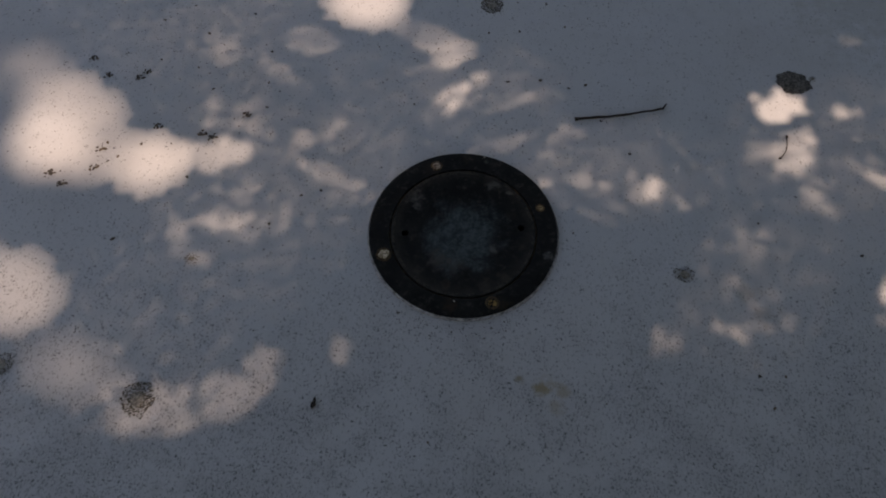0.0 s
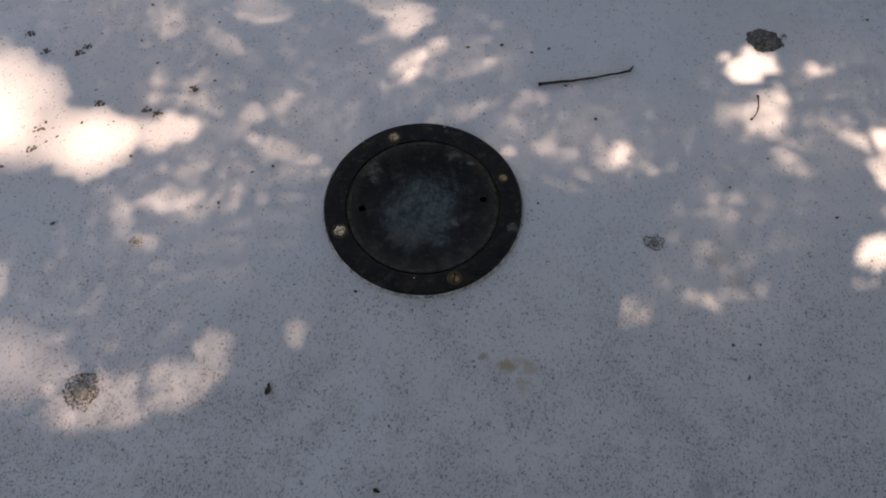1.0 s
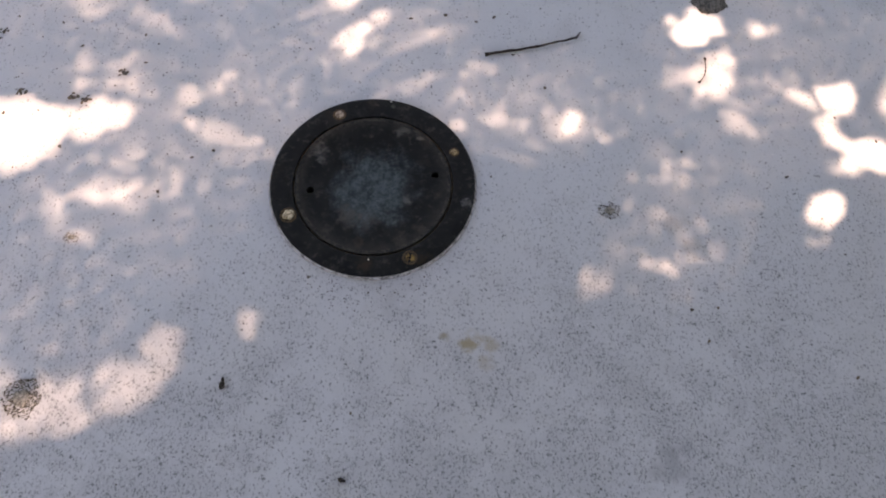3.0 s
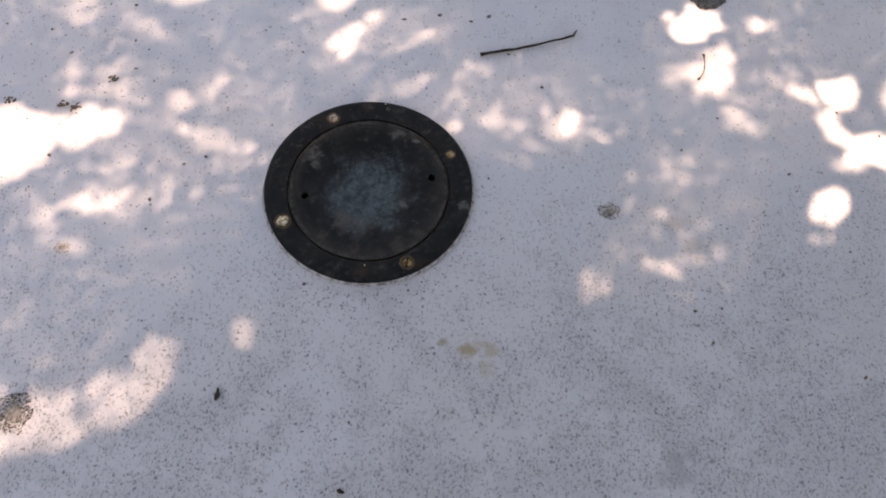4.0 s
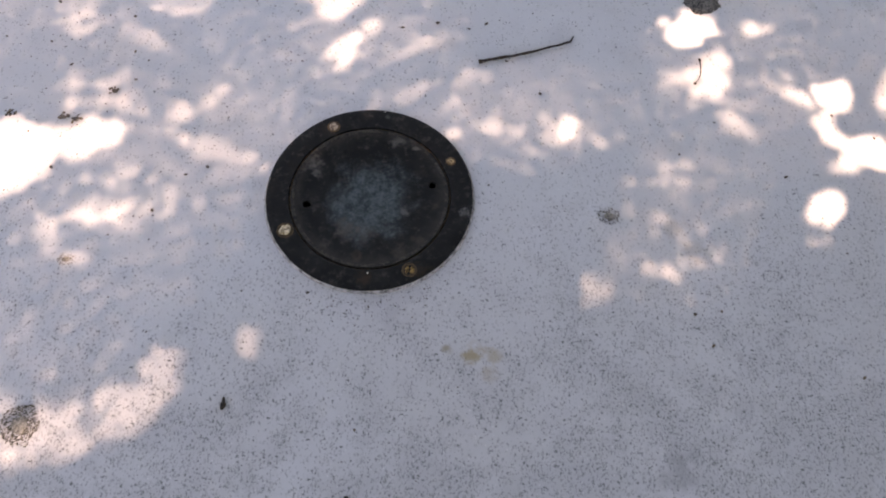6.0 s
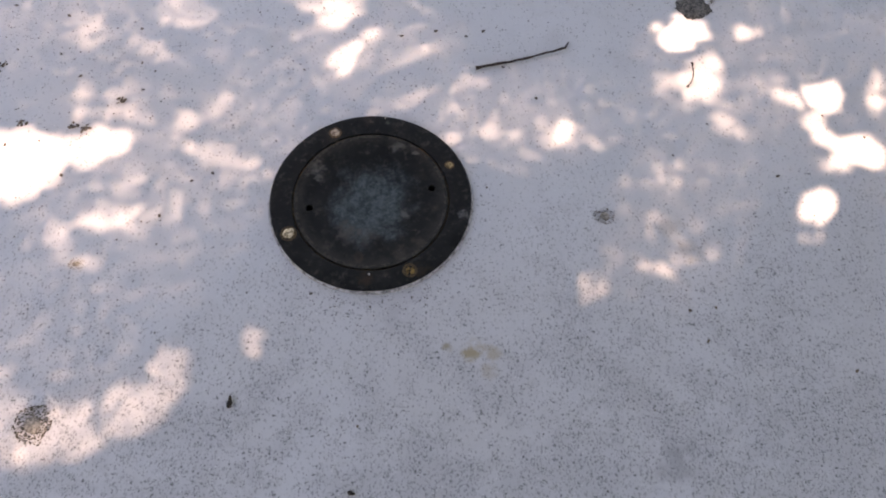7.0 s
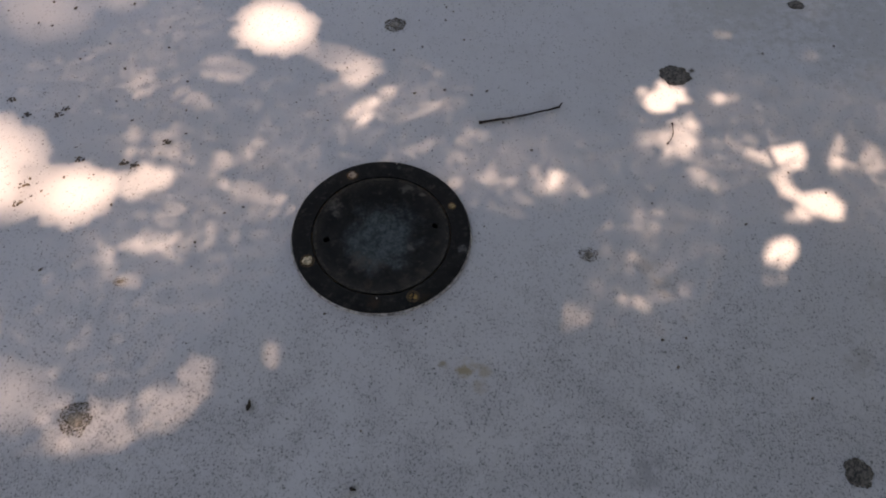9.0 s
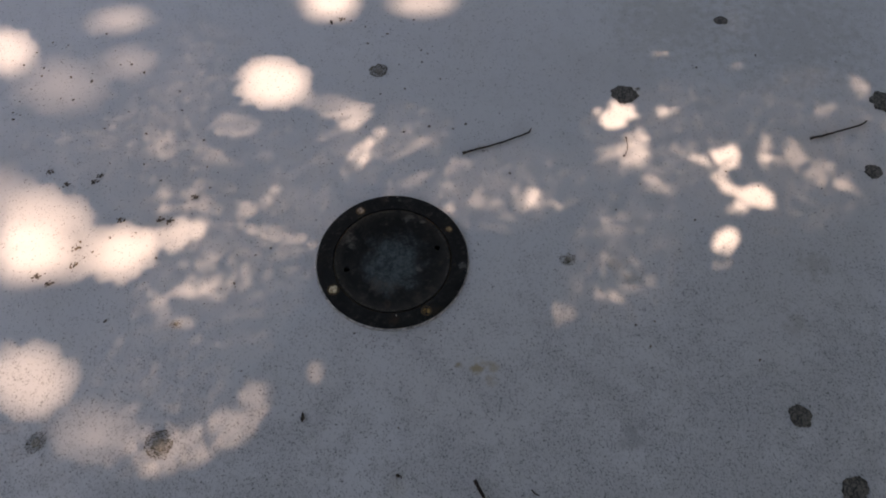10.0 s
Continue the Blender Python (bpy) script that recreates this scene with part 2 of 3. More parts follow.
GUM_MID = grainy_material("grey-black gum", (0.024, 0.0235, 0.022), (0.17, 0.16, 0.145), 240, 0.7, 0.9)
GUM_FILM = grainy_material("grey gum film", (0.13, 0.12, 0.10), (0.42, 0.395, 0.345), 420, 0.75)
GUM_FLECK = grainy_material("brown-grey gum grit", (0.06, 0.053, 0.045), (0.24, 0.215, 0.18), 330, 0.75)
SOIL = grainy_material("soil crumb", (0.040, 0.034, 0.030), (0.20, 0.17, 0.145), 600)
SOIL_TAN = grainy_material("tan crumb", (0.08, 0.06, 0.042), (0.24, 0.19, 0.14), 600)
POD = grainy_material("black seed husk", (0.008, 0.007, 0.006), (0.04, 0.03, 0.022), 500, 0.6)
TRUNK = grainy_material("grey-brown tree bark", (0.05, 0.036, 0.025), (0.17, 0.13, 0.10), 40)


def leaf_material():
    m = Nodes("green leaf")
    info = m.tree.nodes.new("ShaderNodeNewGeometry")
    col = m.mix(info.outputs["Random Per Island"], (0.030, 0.060, 0.018), (0.070, 0.105, 0.030))
    return m.finish(col, 0.55)


LEAF = leaf_material()


# ---- mesh helpers ----
def mesh_of(name, bm, material, smooth=True):
    data = bpy.data.meshes.new(name)
    bm.normal_update()
    bm.to_mesh(data)
    bm.free()
    data.materials.append(material)
    if smooth:
        data.polygons.foreach_set("use_smooth", [True] * len(data.polygons))
        data.set_sharp_from_angle(angle=radians(38))
    return data


def part(name, bm, material, parent=None, label="", smooth=True):
    ob = new(name, mesh_of(name, bm, material, smooth))
    if parent:
        ob.parent = parent
    if label:
        ob["label"] = label
    return ob


def empty(name, m):
    ob = new(name)
    ob.empty_display_size = 0.02
    ob.matrix_world = m
    return ob


def lathe(profile, steps, wobble=0.0, seed=0.0):
    """A surface of revolution about z from (radius, height) pairs."""
    bm = bmesh.new()
    loops = []
    for r, z in profile:
        loop = []
        for i in range(steps):
            a = 2 * math.pi * i / steps
            rr = r * (1 + wobble * noise.noise((math.cos(a) * 2 + seed, math.sin(a) * 2, seed)))
            loop.append(bm.verts.new((rr * math.cos(a), rr * math.sin(a), z)))
        loops.append(loop)
    for a, b in zip(loops, loops[1:]):
        for i in range(steps):
            j = (i + 1) % steps
            bm.faces.new((a[i], a[j], b[j], b[i]))
    bmesh.ops.recalc_face_normals(bm, faces=bm.faces)
    return bm


def close_end(bm, loop_start, steps):
    bm.verts.ensure_lookup_table()
    bm.faces.new([bm.verts[loop_start + i] for i in range(steps)])
    bmesh.ops.recalc_face_normals(bm, faces=bm.faces)


def tube(points, radii, steps=8, rough=0.0, bm=None):
    """A tapered, slightly knobbly rod through points."""
    bm = bm or bmesh.new()
    pts = [Vector(p) for p in points]
    loops = []
    for i, p in enumerate(pts):
        along = (pts[min(i + 1, len(pts) - 1)] - pts[max(i - 1, 0)]).normalized()
        side = along.cross(Vector((0.12, 0.05, 1))).normalized()
        up = side.cross(along)
        loop = []
        for k in range(steps):
            a = 2 * math.pi * k / steps
            q = (math.cos(a) * side + math.sin(a) * up) * radii[i]
            q *= 1 + rough * noise.noise(p * 400 + q * 300)
            loop.append(bm.verts.new(p + q))
        loops.append(loop)
    for a, b in zip(loops, loops[1:]):
        for k in range(steps):
            j = (k + 1) % steps
            bm.faces.new((a[k], a[j], b[j], b[k]))
    bm.faces.new(loops[0][::-1])
    bm.faces.new(loops[-1])
    bmesh.ops.recalc_face_normals(bm, faces=bm.faces)
    return bm


def smooth_line(points, per=5):
    """Points glided through by a Catmull-Rom spline."""
    p = [Vector(q) for q in points]
    p = [2 * p[0] - p[1], *p, 2 * p[-1] - p[-2]]
    out = []
    for i in range(1, len(p) - 2):
        for k in range(per):
            t = k / per
            out.append(0.5 * (2 * p[i] + (p[i + 1] - p[i - 1]) * t + (2 * p[i - 1] - 5 * p[i] + 4 * p[i + 1] - p[i + 2]) * t * t
                              + (3 * p[i] - p[i - 1] - 3 * p[i + 1] + p[i + 2]) * t ** 3))
    return out + [p[-2]]


def lump(size, flat, seed, detail=2):
    """A broken, rounded crumb that sits on z = 0."""
    bm = bmesh.new()
    bmesh.ops.create_icosphere(bm, subdivisions=detail, radius=size)
    for v in bm.verts:
        n = noise.noise(v.co / size * 0.9 + Vector((seed * 3.1, seed, 0)))
        v.co *= 1 + 0.55 * n
        v.co.z = v.co.z * flat + size * flat * 0.55
    return bm


# ---- the ground: one sheet, with a round opening under the cover ----
def ground_sheet():
    radii = [0.100, 0.14, 0.2, 0.3, 0.45, 0.7, 1.1, 2, 4, 9, 25, 80, 250, 900]
    return lathe([(r, 0.0) for r in radii], 96)


ground = part("ground", ground_sheet(), DECK, smooth=False)
tagged(ground, "pale grey speckled concrete deck with worn dark aggregate", "ground", kind="structure")


# ---- the round access cover ----
COVER_R, LID_R, SCREW_R, HOLE_R = 0.1212, 0.0912, 0.1045, 0.0044


def lid_mesh():
    """A disc with a rounded lip and two finger holes right through it."""
    bm = bmesh.new()
    top, inner_z = 0.0036, 0.0030

    def loop(cx, cy, r, z, steps):
        vs = [bm.verts.new((cx + r * math.cos(2 * math.pi * i / steps), cy + r * math.sin(2 * math.pi * i / steps), z)) for i in range(steps)]
        return vs

    def bridge(a, b):
        for i in range(len(a)):
            j = (i + 1) % len(a)
            bm.faces.new((a[i], a[j], b[j], b[i]))

    rim = [loop(0, 0, r, z, 120) for r, z in ((LID_R, -0.008), (LID_R, 0.0030), (LID_R - 0.0006, top), (LID_R - 0.0022, top), (LID_R - 0.0034, inner_z))]
    for a, b in zip(rim, rim[1:]):
        bridge(a, b)
    edges = [bm.edges.get((rim[-1][i], rim[-1][(i + 1) % 120])) for i in range(120)]
    for hx, hy in ((-0.0728, -0.0065), (0.0728, 0.0092)):
        walls = [loop(hx, hy, r, z, 20) for r, z in ((HOLE_R + 0.0005, inner_z), (HOLE_R, inner_z - 0.0006), (HOLE_R, -0.008))]
        for a, b in zip(walls, walls[1:]):
            bridge(a, b)
        edges += [bm.edges.get((walls[0][i], walls[0][(i + 1) % 20])) for i in range(20)]
    bmesh.ops.triangle_fill(bm, use_beauty=True, use_dissolve=False, edges=edges)
    bmesh.ops.recalc_face_normals(bm, faces=bm.faces)
    return bm


def screw_mesh(r, slot_angle):
    """A low domed screw head with a cut slot."""
    bm = bmesh.new()
    steps = 20
    prof = ((r, -0.0015), (r, 0.0), (r * 0.86, 0.0006), (r * 0.5, 0.0009))
    worn = [1 + 0.30 * noise.noise((math.cos(6.2832 * i / steps) * 1.3 + slot_angle * 9, math.sin(6.2832 * i / steps) * 1.3, r * 900)) for i in range(steps)]
    loops = []
    for rr, z in prof:
        loops.append([bm.verts.new((rr * worn[i] * math.cos(2 * math.pi * i / steps), rr * worn[i] * math.sin(2 * math.pi * i / steps), z)) for i in range(steps)])
    for a, b in zip(loops, loops[1:]):
        for i in range(steps):
            j = (i + 1) % steps
            bm.faces.new((a[i], a[j], b[j], b[i]))
    c = bm.verts.new((0, 0, 0.0010))
    for i in range(steps):
        bm.faces.new((loops[-1][i], loops[-1][(i + 1) % steps], c))
    for v in bm.verts:
        across = v.co.x * math.sin(slot_angle) - v.co.y * math.cos(slot_angle)
        if abs(across) < r * 0.16 and v.co.z > 0.0004:
            v.co.z -= 0.0009
    bmesh.ops.recalc_face_normals(bm, faces=bm.faces)
    return bm


def access_cover():
    thing = empty("access_cover", pose(0, 0.0015, 0))
    tagged(thing, "round blackened metal access cover screwed to pale deck", "access cover")
    prof = [(0.0932, -0.010), (0.0932, 0.0030), (0.0938, 0.0038), (0.0965, 0.0042), (0.1150, 0.0042), (0.1184, 0.0041),
            (0.1190, 0.0038)]
    part("ring", lathe(prof, 144, 0.0025, 3.0), RING, thing, "wide black flange ring with chamfered edge")
    part("edge", lathe([(0.1190, 0.0038), (0.1196, 0.0032), (COVER_R, 0.0004), (COVER_R + 0.0001, -0.003)], 144, 0.0025, 3.0), EDGE, thing, "grey side of the ring, lightened as if catching light")
    part("seam", lathe([(0.0905, 0.0008), (0.0940, 0.0010)], 120), SEAM, thing, "rusty grit packed in the seam")
    part("lip", lathe([(LID_R - 0.0046, 0.0031), (LID_R - 0.0034, 0.0037), (LID_R - 0.0010, 0.0039), (LID_R - 0.0003, 0.0033)], 120, 0.002, 7.0), LIP, thing, "worn brown lip round the lid")
    part("lid", lid_mesh(), LID, thing, "black lid with rubbed grey-blue middle and two finger holes")
    well = lathe([(0.0985, -0.004), (0.0985, -0.09), (0.0005, -0.09)], 48)
    part("well", well, WELL, thing, "dark well under the lid")
    turn = radians(112)
    for k, (r, mat, sunk, slot, text) in enumerate((
        (0.0054, DUSTY_BRASS, 0.0002, 0.6, "dusty beige brass screw"), (0.0066, PALE_BRASS, 0.0006, 0.2, "scuffed pale brass screw"),
        (0.0060, COPPER, -0.0004, 1.4, "tarnished brown screw"), (0.0042, BRASS, 0.0002, 2.2, "small brass screw"),
    )):
        a = turn + k * math.pi / 2
        screw = part("screw", screw_mesh(r, slot), mat, thing, text)
        screw.location = (SCREW_R * math.cos(a), SCREW_R * math.sin(a), 0.0042 + sunk)
        seat = part("washer", lathe([(r * 0.9, 0.0), (r * 1.05, 0.0005), (r * 1.45, 0.0004), (r * 1.5, -0.0004)], 24, 0.06, k), SEAM, screw)
        seat.location = (0, 0, -0.0001 - sunk)
    for x, y in ((0.0235, 0.1145), (-0.0068, -0.0975)):
        rivet = part("rivet", screw_mesh(0.0009, 0), PALE, thing, "tiny pale rivet")
        rivet.location = (x, y, 0.0043)
    return thing


access_cover()


# ---- flattened gum ----
def gum_spot(x, y, rx, ry, turn, solid, seed, label):
    """An old trodden gum patch: a thin film with dark flecks, denser towards the edge."""
    rng = random.Random(seed)
    thing = empty("gum_spot", pose(x, y, 0, 0, 0, turn))
    tagged(thing, label, "gum spot", "gum spots on the deck")

    def edge(a):
        return 1 + 0.22 * noise.noise((math.cos(a) * 1.7 + seed, math.sin(a) * 1.7, 0.3)) + 0.15 * noise.noise((math.cos(a) * 6, math.sin(a) * 6 + seed, 1.3))

    bm = bmesh.new()
    rings = []
    for f, z in ((1.0, 0.0002), (0.93, 0.0009), (0.7, 0.0013), (0.4, 0.0012)):
        rings.append([bm.verts.new((rx * f * edge(2 * math.pi * i / 48) * math.cos(2 * math.pi * i / 48) * (0.97 if solid < 0.7 else 1),
                                    ry * f * edge(2 * math.pi * i / 48) * math.sin(2 * math.pi * i / 48), z + 0.0003 * rng.random())) for i in range(48)])
    for a, b in zip(rings, rings[1:]):
        for i in range(48):
            j = (i + 1) % 48
            bm.faces.new((a[i], a[j], b[j], b[i]))
    mid = bm.verts.new((0, 0, 0.0014))
    for i in range(48):
        bm.faces.new((rings[-1][i], rings[-1][(i + 1) % 48], mid))
    bmesh.ops.recalc_face_normals(bm, faces=bm.faces)
    if solid < 0.7:
        bmesh.ops.scale(bm, vec=(0.45, 0.45, 0.9), verts=bm.verts)
    part("film", bm, GUM_MID if solid > 0.7 else GUM_FILM, thing)
    bm = bmesh.new()
    count = int(260 * (0.5 + solid)) if solid > 0.7 else int((620 if rx > 0.017 else 400) * (rx / 0.0185) ** 1.5)
    for i in range(count):
        a, f = rng.uniform(0, 2 * math.pi), math.sqrt(rng.random())
        if rng.random() < (0.5 if solid > 0.7 else 0.22):
            f = rng.uniform(0.86, 1.04)
        s = rng.uniform(0.0004, 0.0010) * (rx / 0.02) ** 0.6
        e = edge(a)
        cx, cy = rx * f * e * math.cos(a), ry * f * e * math.sin(a)
        z = 0.0012 * (1 - 0.6 * f)
        spin, n = rng.uniform(0, 6.3), rng.choice((4, 5, 6))
        low = [bm.verts.new((cx + s * rng.uniform(0.8, 1.5) * math.cos(spin + 6.283 * k / n), cy + s * rng.uniform(0.6, 1.1) * math.sin(spin + 6.283 * k / n), z - 0.0006)) for k in range(n)]
        tip = bm.verts.new((cx, cy, z + s * 0.8))
        for k in range(n):
            bm.faces.new((low[k], low[(k + 1) % n], tip))
    part("embedded_grit", bm, GUM_DARK if solid > 0.7 else GUM_FLECK, thing, "dark gritty crust")
    return thing


MOTTLED = "mottled brown-grey trodden gum spot on the deck"
BLACK = "nearly black flattened gum spot on the deck"
SMALL = "small crumbled grey gum spot on the deck"
gum_spot(-0.357, -0.235, 0.0185, 0.0200, 20, 0.45, 1, MOTTLED)
gum_spot(0.459, 0.272, 0.0235, 0.0210, 0, 0.9, 2, BLACK)
gum_spot(0.487, 0.281, 0.0055, 0.0045, 30, 0.5, 3, "crumb of grey gum beside a black gum spot")
gum_spot(0.274, -0.042, 0.0120, 0.0105, 0, 0.6, 4, SMALL)
gum_spot(-0.335, -0.055, 0.0090, 0.0070, 0, 0.4, 5, SMALL)
gum_spot(0.027, 0.399, 0.0175, 0.0160, 10, 0.65, 6, "dark grey chipped gum spot on the deck")
gum_spot(0.696, 0.422, 0.0125, 0.0105, 0, 0.9, 7, "small round black gum spot on the deck")
gum_spot(0.916, 0.181, 0.0230, 0.0220, 0, 0.95, 8, BLACK)
gum_spot(0.830, 0.040, 0.0150, 0.0140, 0, 0.95, 9, "round black gum spot near a dry twig")
gum_spot(0.537, -0.341, 0.0150, 0.0165, 0, 0.8, 10, "ragged dark grey gum spot on the deck")
gum_spot(0.570, -0.448, 0.0190, 0.0165, 15, 1.0, 11, BLACK)
gum_spot(-0.524, -0.204, 0.0140, 0.0150, 0, 0.55, 12, "faint mottled grey gum spot on the deck")


# ---- twigs and pods ----
def twig(name, points, thick, label, spur=None):
    line = smooth_line([(x, y, thick + 0.0004 + lift) for x, y, lift in points])
    line = [p + Vector((noise.noise(p * 90), noise.noise(p * 90 + Vector((5, 1, 0))), 0)) * thick * 0.7 for p in line]
    n = len(line)
    radii = [thick * (1.0 - 0.35 * i / n + 0.22 * noise.noise((i * 0.9, thick * 900, 0))) for i in range(n)]
    radii[0] *= 1.25
    thing = empty(name, pose(*line[0]))
    tagged(thing, label, "twig", "dry twigs on the deck")
    base = Vector(line[0])
    part("stem", tube([p - base for p in line], radii, 8, 0.25), BARK, thing)
    if spur:
        a, b = (Vector((*q, thick)) for q in spur)
        part("spur", tube([a - base, (a + b) / 2 - base + Vector((0, 0, thick * 0.5)), b - base], [thick * 0.7, thick * 0.6, thick * 0.35], 6, 0.3), BARK, thing)
    return thing


twig("twig", ((0.146, 0.188, 0), (0.181, 0.1935, 0), (0.214, 0.199, 0.0005), (0.245, 0.206, 0.001), (0.2685, 0.2125, 0.001)), 0.0019,
     "long thin dark twig with a forked tip on the deck", ((0.268, 0.2125), (0.2745, 0.2225)))
twig("twig", ((0.750, 0.123, 0), (0.772, 0.1245, 0), (0.792, 0.127, 0.0005), (0.831, 0.133, 0.001), (0.852, 0.137, 0.001), (0.863, 0.1435, 0.001)), 0.0021,
     "short dark bent twig on the deck")
twig("twig", ((0.065, -0.354, 0.004), (0.069, -0.367, 0.003), (0.0725, -0.384, 0.001), (0.074, -0.41, 0), (0.073, -0.44, 0)), 0.0026,
     "thick dark stub of a twig on the deck")
twig("twig", ((0.138, -0.378, 0), (0.141, -0.384, 0), (0.147, -0.387, 0)), 0.0010, "tiny black curved twig on the deck")
twig("twig", ((0.433, 0.177, 0), (0.432, 0.168, 0), (0.431, 0.160, 0), (0.428, 0.151, 0), (0.4235, 0.1445, 0), (0.419, 0.1395, 0)), 0.00075,
     "curled brown stalk with a thick end on the deck", ((0.4325, 0.176), (0.4345, 0.173)))
twig("twig", ((0.1805, 0.1885, 0), (0.1825, 0.187, 0), (0.1845, 0.1875, 0)), 0.0009, "tiny dark splinter beside a long twig")


for kx, ky, ks in ((0.4335, 0.1765, 0.0023), (0.4185, 0.1390, 0.0019), (0.4302, 0.1570, 0.0014)):
    bud = part("bud", lump(ks, 0.7, kx * 40, 1), BARK)
    bud.location = (kx, ky, 0)
    tagged(bud, "dry brown bud on the curled stalk", "bud", "dry buds on the deck")


def pod(x, y, length, width, turn, label):
    bm = bmesh.new()
    line = [(length * (i / 8 - 0.5), width * 0.15 * math.sin(i), width * 0.9) for i in range(9)]
    tube(line, [width * (0.35 + 0.75 * math.sin(math.pi * min(0.95, i / 8 + 0.05)) - (0.35 if i == 5 else 0)) for i in range(9)], 10, 0.2, bm)
    ob = part("seed_pod", bm, POD)
    ob.matrix_world = pose(x, y, 0, 0, 0, turn)
    return tagged(ob, label, "seed pod", "seed pods on the deck")


pod(-0.158, -0.2285, 0.0125, 0.0026, 82, "black wrinkled seed pod on the deck")
pod(-0.036, -0.3305, 0.0075, 0.0021, -20, "small black seed pod on the deck")
pod(-0.047, 0.534, 0.0110, 0.0022, 100, "thin black seed pod on the deck")


# ---- crumbs of soil and leaf litter ----
CRUMBS_WEST = [
    (-0.568, 0.565), (-0.539, 0.553), (-0.595, 0.543), (-0.615, 0.515), (-0.578, 0.502), (-0.580, 0.483), (-0.596, 0.453), (-0.613, 0.427),
    (-0.622, 0.403), (-0.609, 0.395), (-0.620, 0.387), (-0.528, 0.471), (-0.490, 0.455), (-0.542, 0.423), (-0.519, 0.416), (-0.487, 0.564),
    (-0.470, 0.572), (-0.440, 0.488), (-0.452, 0.457), (-0.420, 0.486), (-0.397, 0.462), (-0.332, 0.406), (-0.328, 0.361), (-0.461, 0.341),
    (-0.421, 0.373), (-0.389, 0.318), (-0.291, 0.288), (-0.391, 0.252), (-0.448, 0.264), (-0.286, 0.230), (-0.268, 0.215), (-0.362, 0.214)]
CRUMBS_MID = [
    (-0.486, 0.114), (-0.466, 0.092), (-0.440, 0.114), (-0.400, 0.117), (-0.478, 0.084), (-0.523, 0.046), (-0.440, -0.033), (-0.367, 0.065),
    (-0.281, 0.186), (-0.247, 0.000), (0.063, 0.600), (0.009, 0.588), (-0.010, 0.534), (0.016, 0.514), (0.055, 0.489), (0.045, 0.483),
    (0.015, 0.470), (0.110, 0.517), (0.221, 0.581), (0.123, 0.426), (0.112, 0.437), (0.109, 0.407), (0.136, 0.361), (0.066, 0.408),
    (0.024, 0.343), (0.069, 0.348), (0.053, 0.251), (0.099, 0.256), (0.139, 0.244), (0.163, 0.251), (0.218, 0.135)]
CRUMBS_EAST = [
    (0.609, 0.314), (0.729, 0.326), (0.872, 0.287), (0.429, 0.079), (0.624, 0.043), (0.728, 0.021), (0.581, 0.080), (0.497, -0.004),
    (0.375, 0.036), (0.540, -0.108), (0.347, -0.168), (0.377, -0.167), (0.359, -0.205), (0.512, -0.252), (-0.073, -0.113), (0.139, 0.008),
    (-0.188, 0.054), (-0.212, 0.045), (0.118, -0.023), (-0.0270, -0.2650)]
CRUMBS_LARGE = [
    (-0.546, 0.260), (-0.471, 0.227), (-0.462, 0.239), (-0.516, 0.229), (-0.424, 0.143), (-0.362, 0.135), (-0.346, 0.130), (-0.307, 0.170),
    (-0.493, 0.102), (-0.493, 0.072), (-0.549, 0.061), (-0.530, 0.044), (-0.066, 0.616), (-0.026, 0.539)]

lumps = [mesh_of("crumb", lump(0.0022 * s, f, k + 1.0), m, False) for k, (s, f, m) in enumerate((
    (1.0, 0.6, SOIL), (1.25, 0.5, SOIL), (0.8, 0.7, SOIL), (1.1, 0.45, SOIL_TAN), (0.9, 0.6, SOIL)))]
picker = random.Random(8)


def crumb(x, y, size):
    k = picker.randrange(5)
    ob = new("crumb", lumps[k])
    ob.matrix_world = pose(x, y, 0, 0, 0, picker.uniform(0, 360)) @ Matrix.Diagonal((size * picker.uniform(1.1, 1.9), size, size * 0.8, 1))
    tagged(ob, "tan crumb of dry litter on the deck" if k == 3 else "dark brown crumb of soil on the deck", "crumb", "crumbs on the deck")


for x, y in CRUMBS_WEST + CRUMBS_MID:
    crumb(x, y, picker.uniform(0.55, 1.0))
for x, y in CRUMBS_EAST:
    crumb(x, y, picker.uniform(0.5, 0.75))
for x, y in CRUMBS_LARGE:
    for dx, dy, s in ((0, 0, 1.15), (0.0045, 0.001, 0.85), (-0.0035, 0.003, 0.8), (-0.0045, -0.002, 0.7), (0.001, 0.0055, 0.6)):
        crumb(x + dx + picker.uniform(-0.0015, 0.0015), y + dy + picker.uniform(-0.001, 0.001), s * picker.uniform(0.8, 1.2))


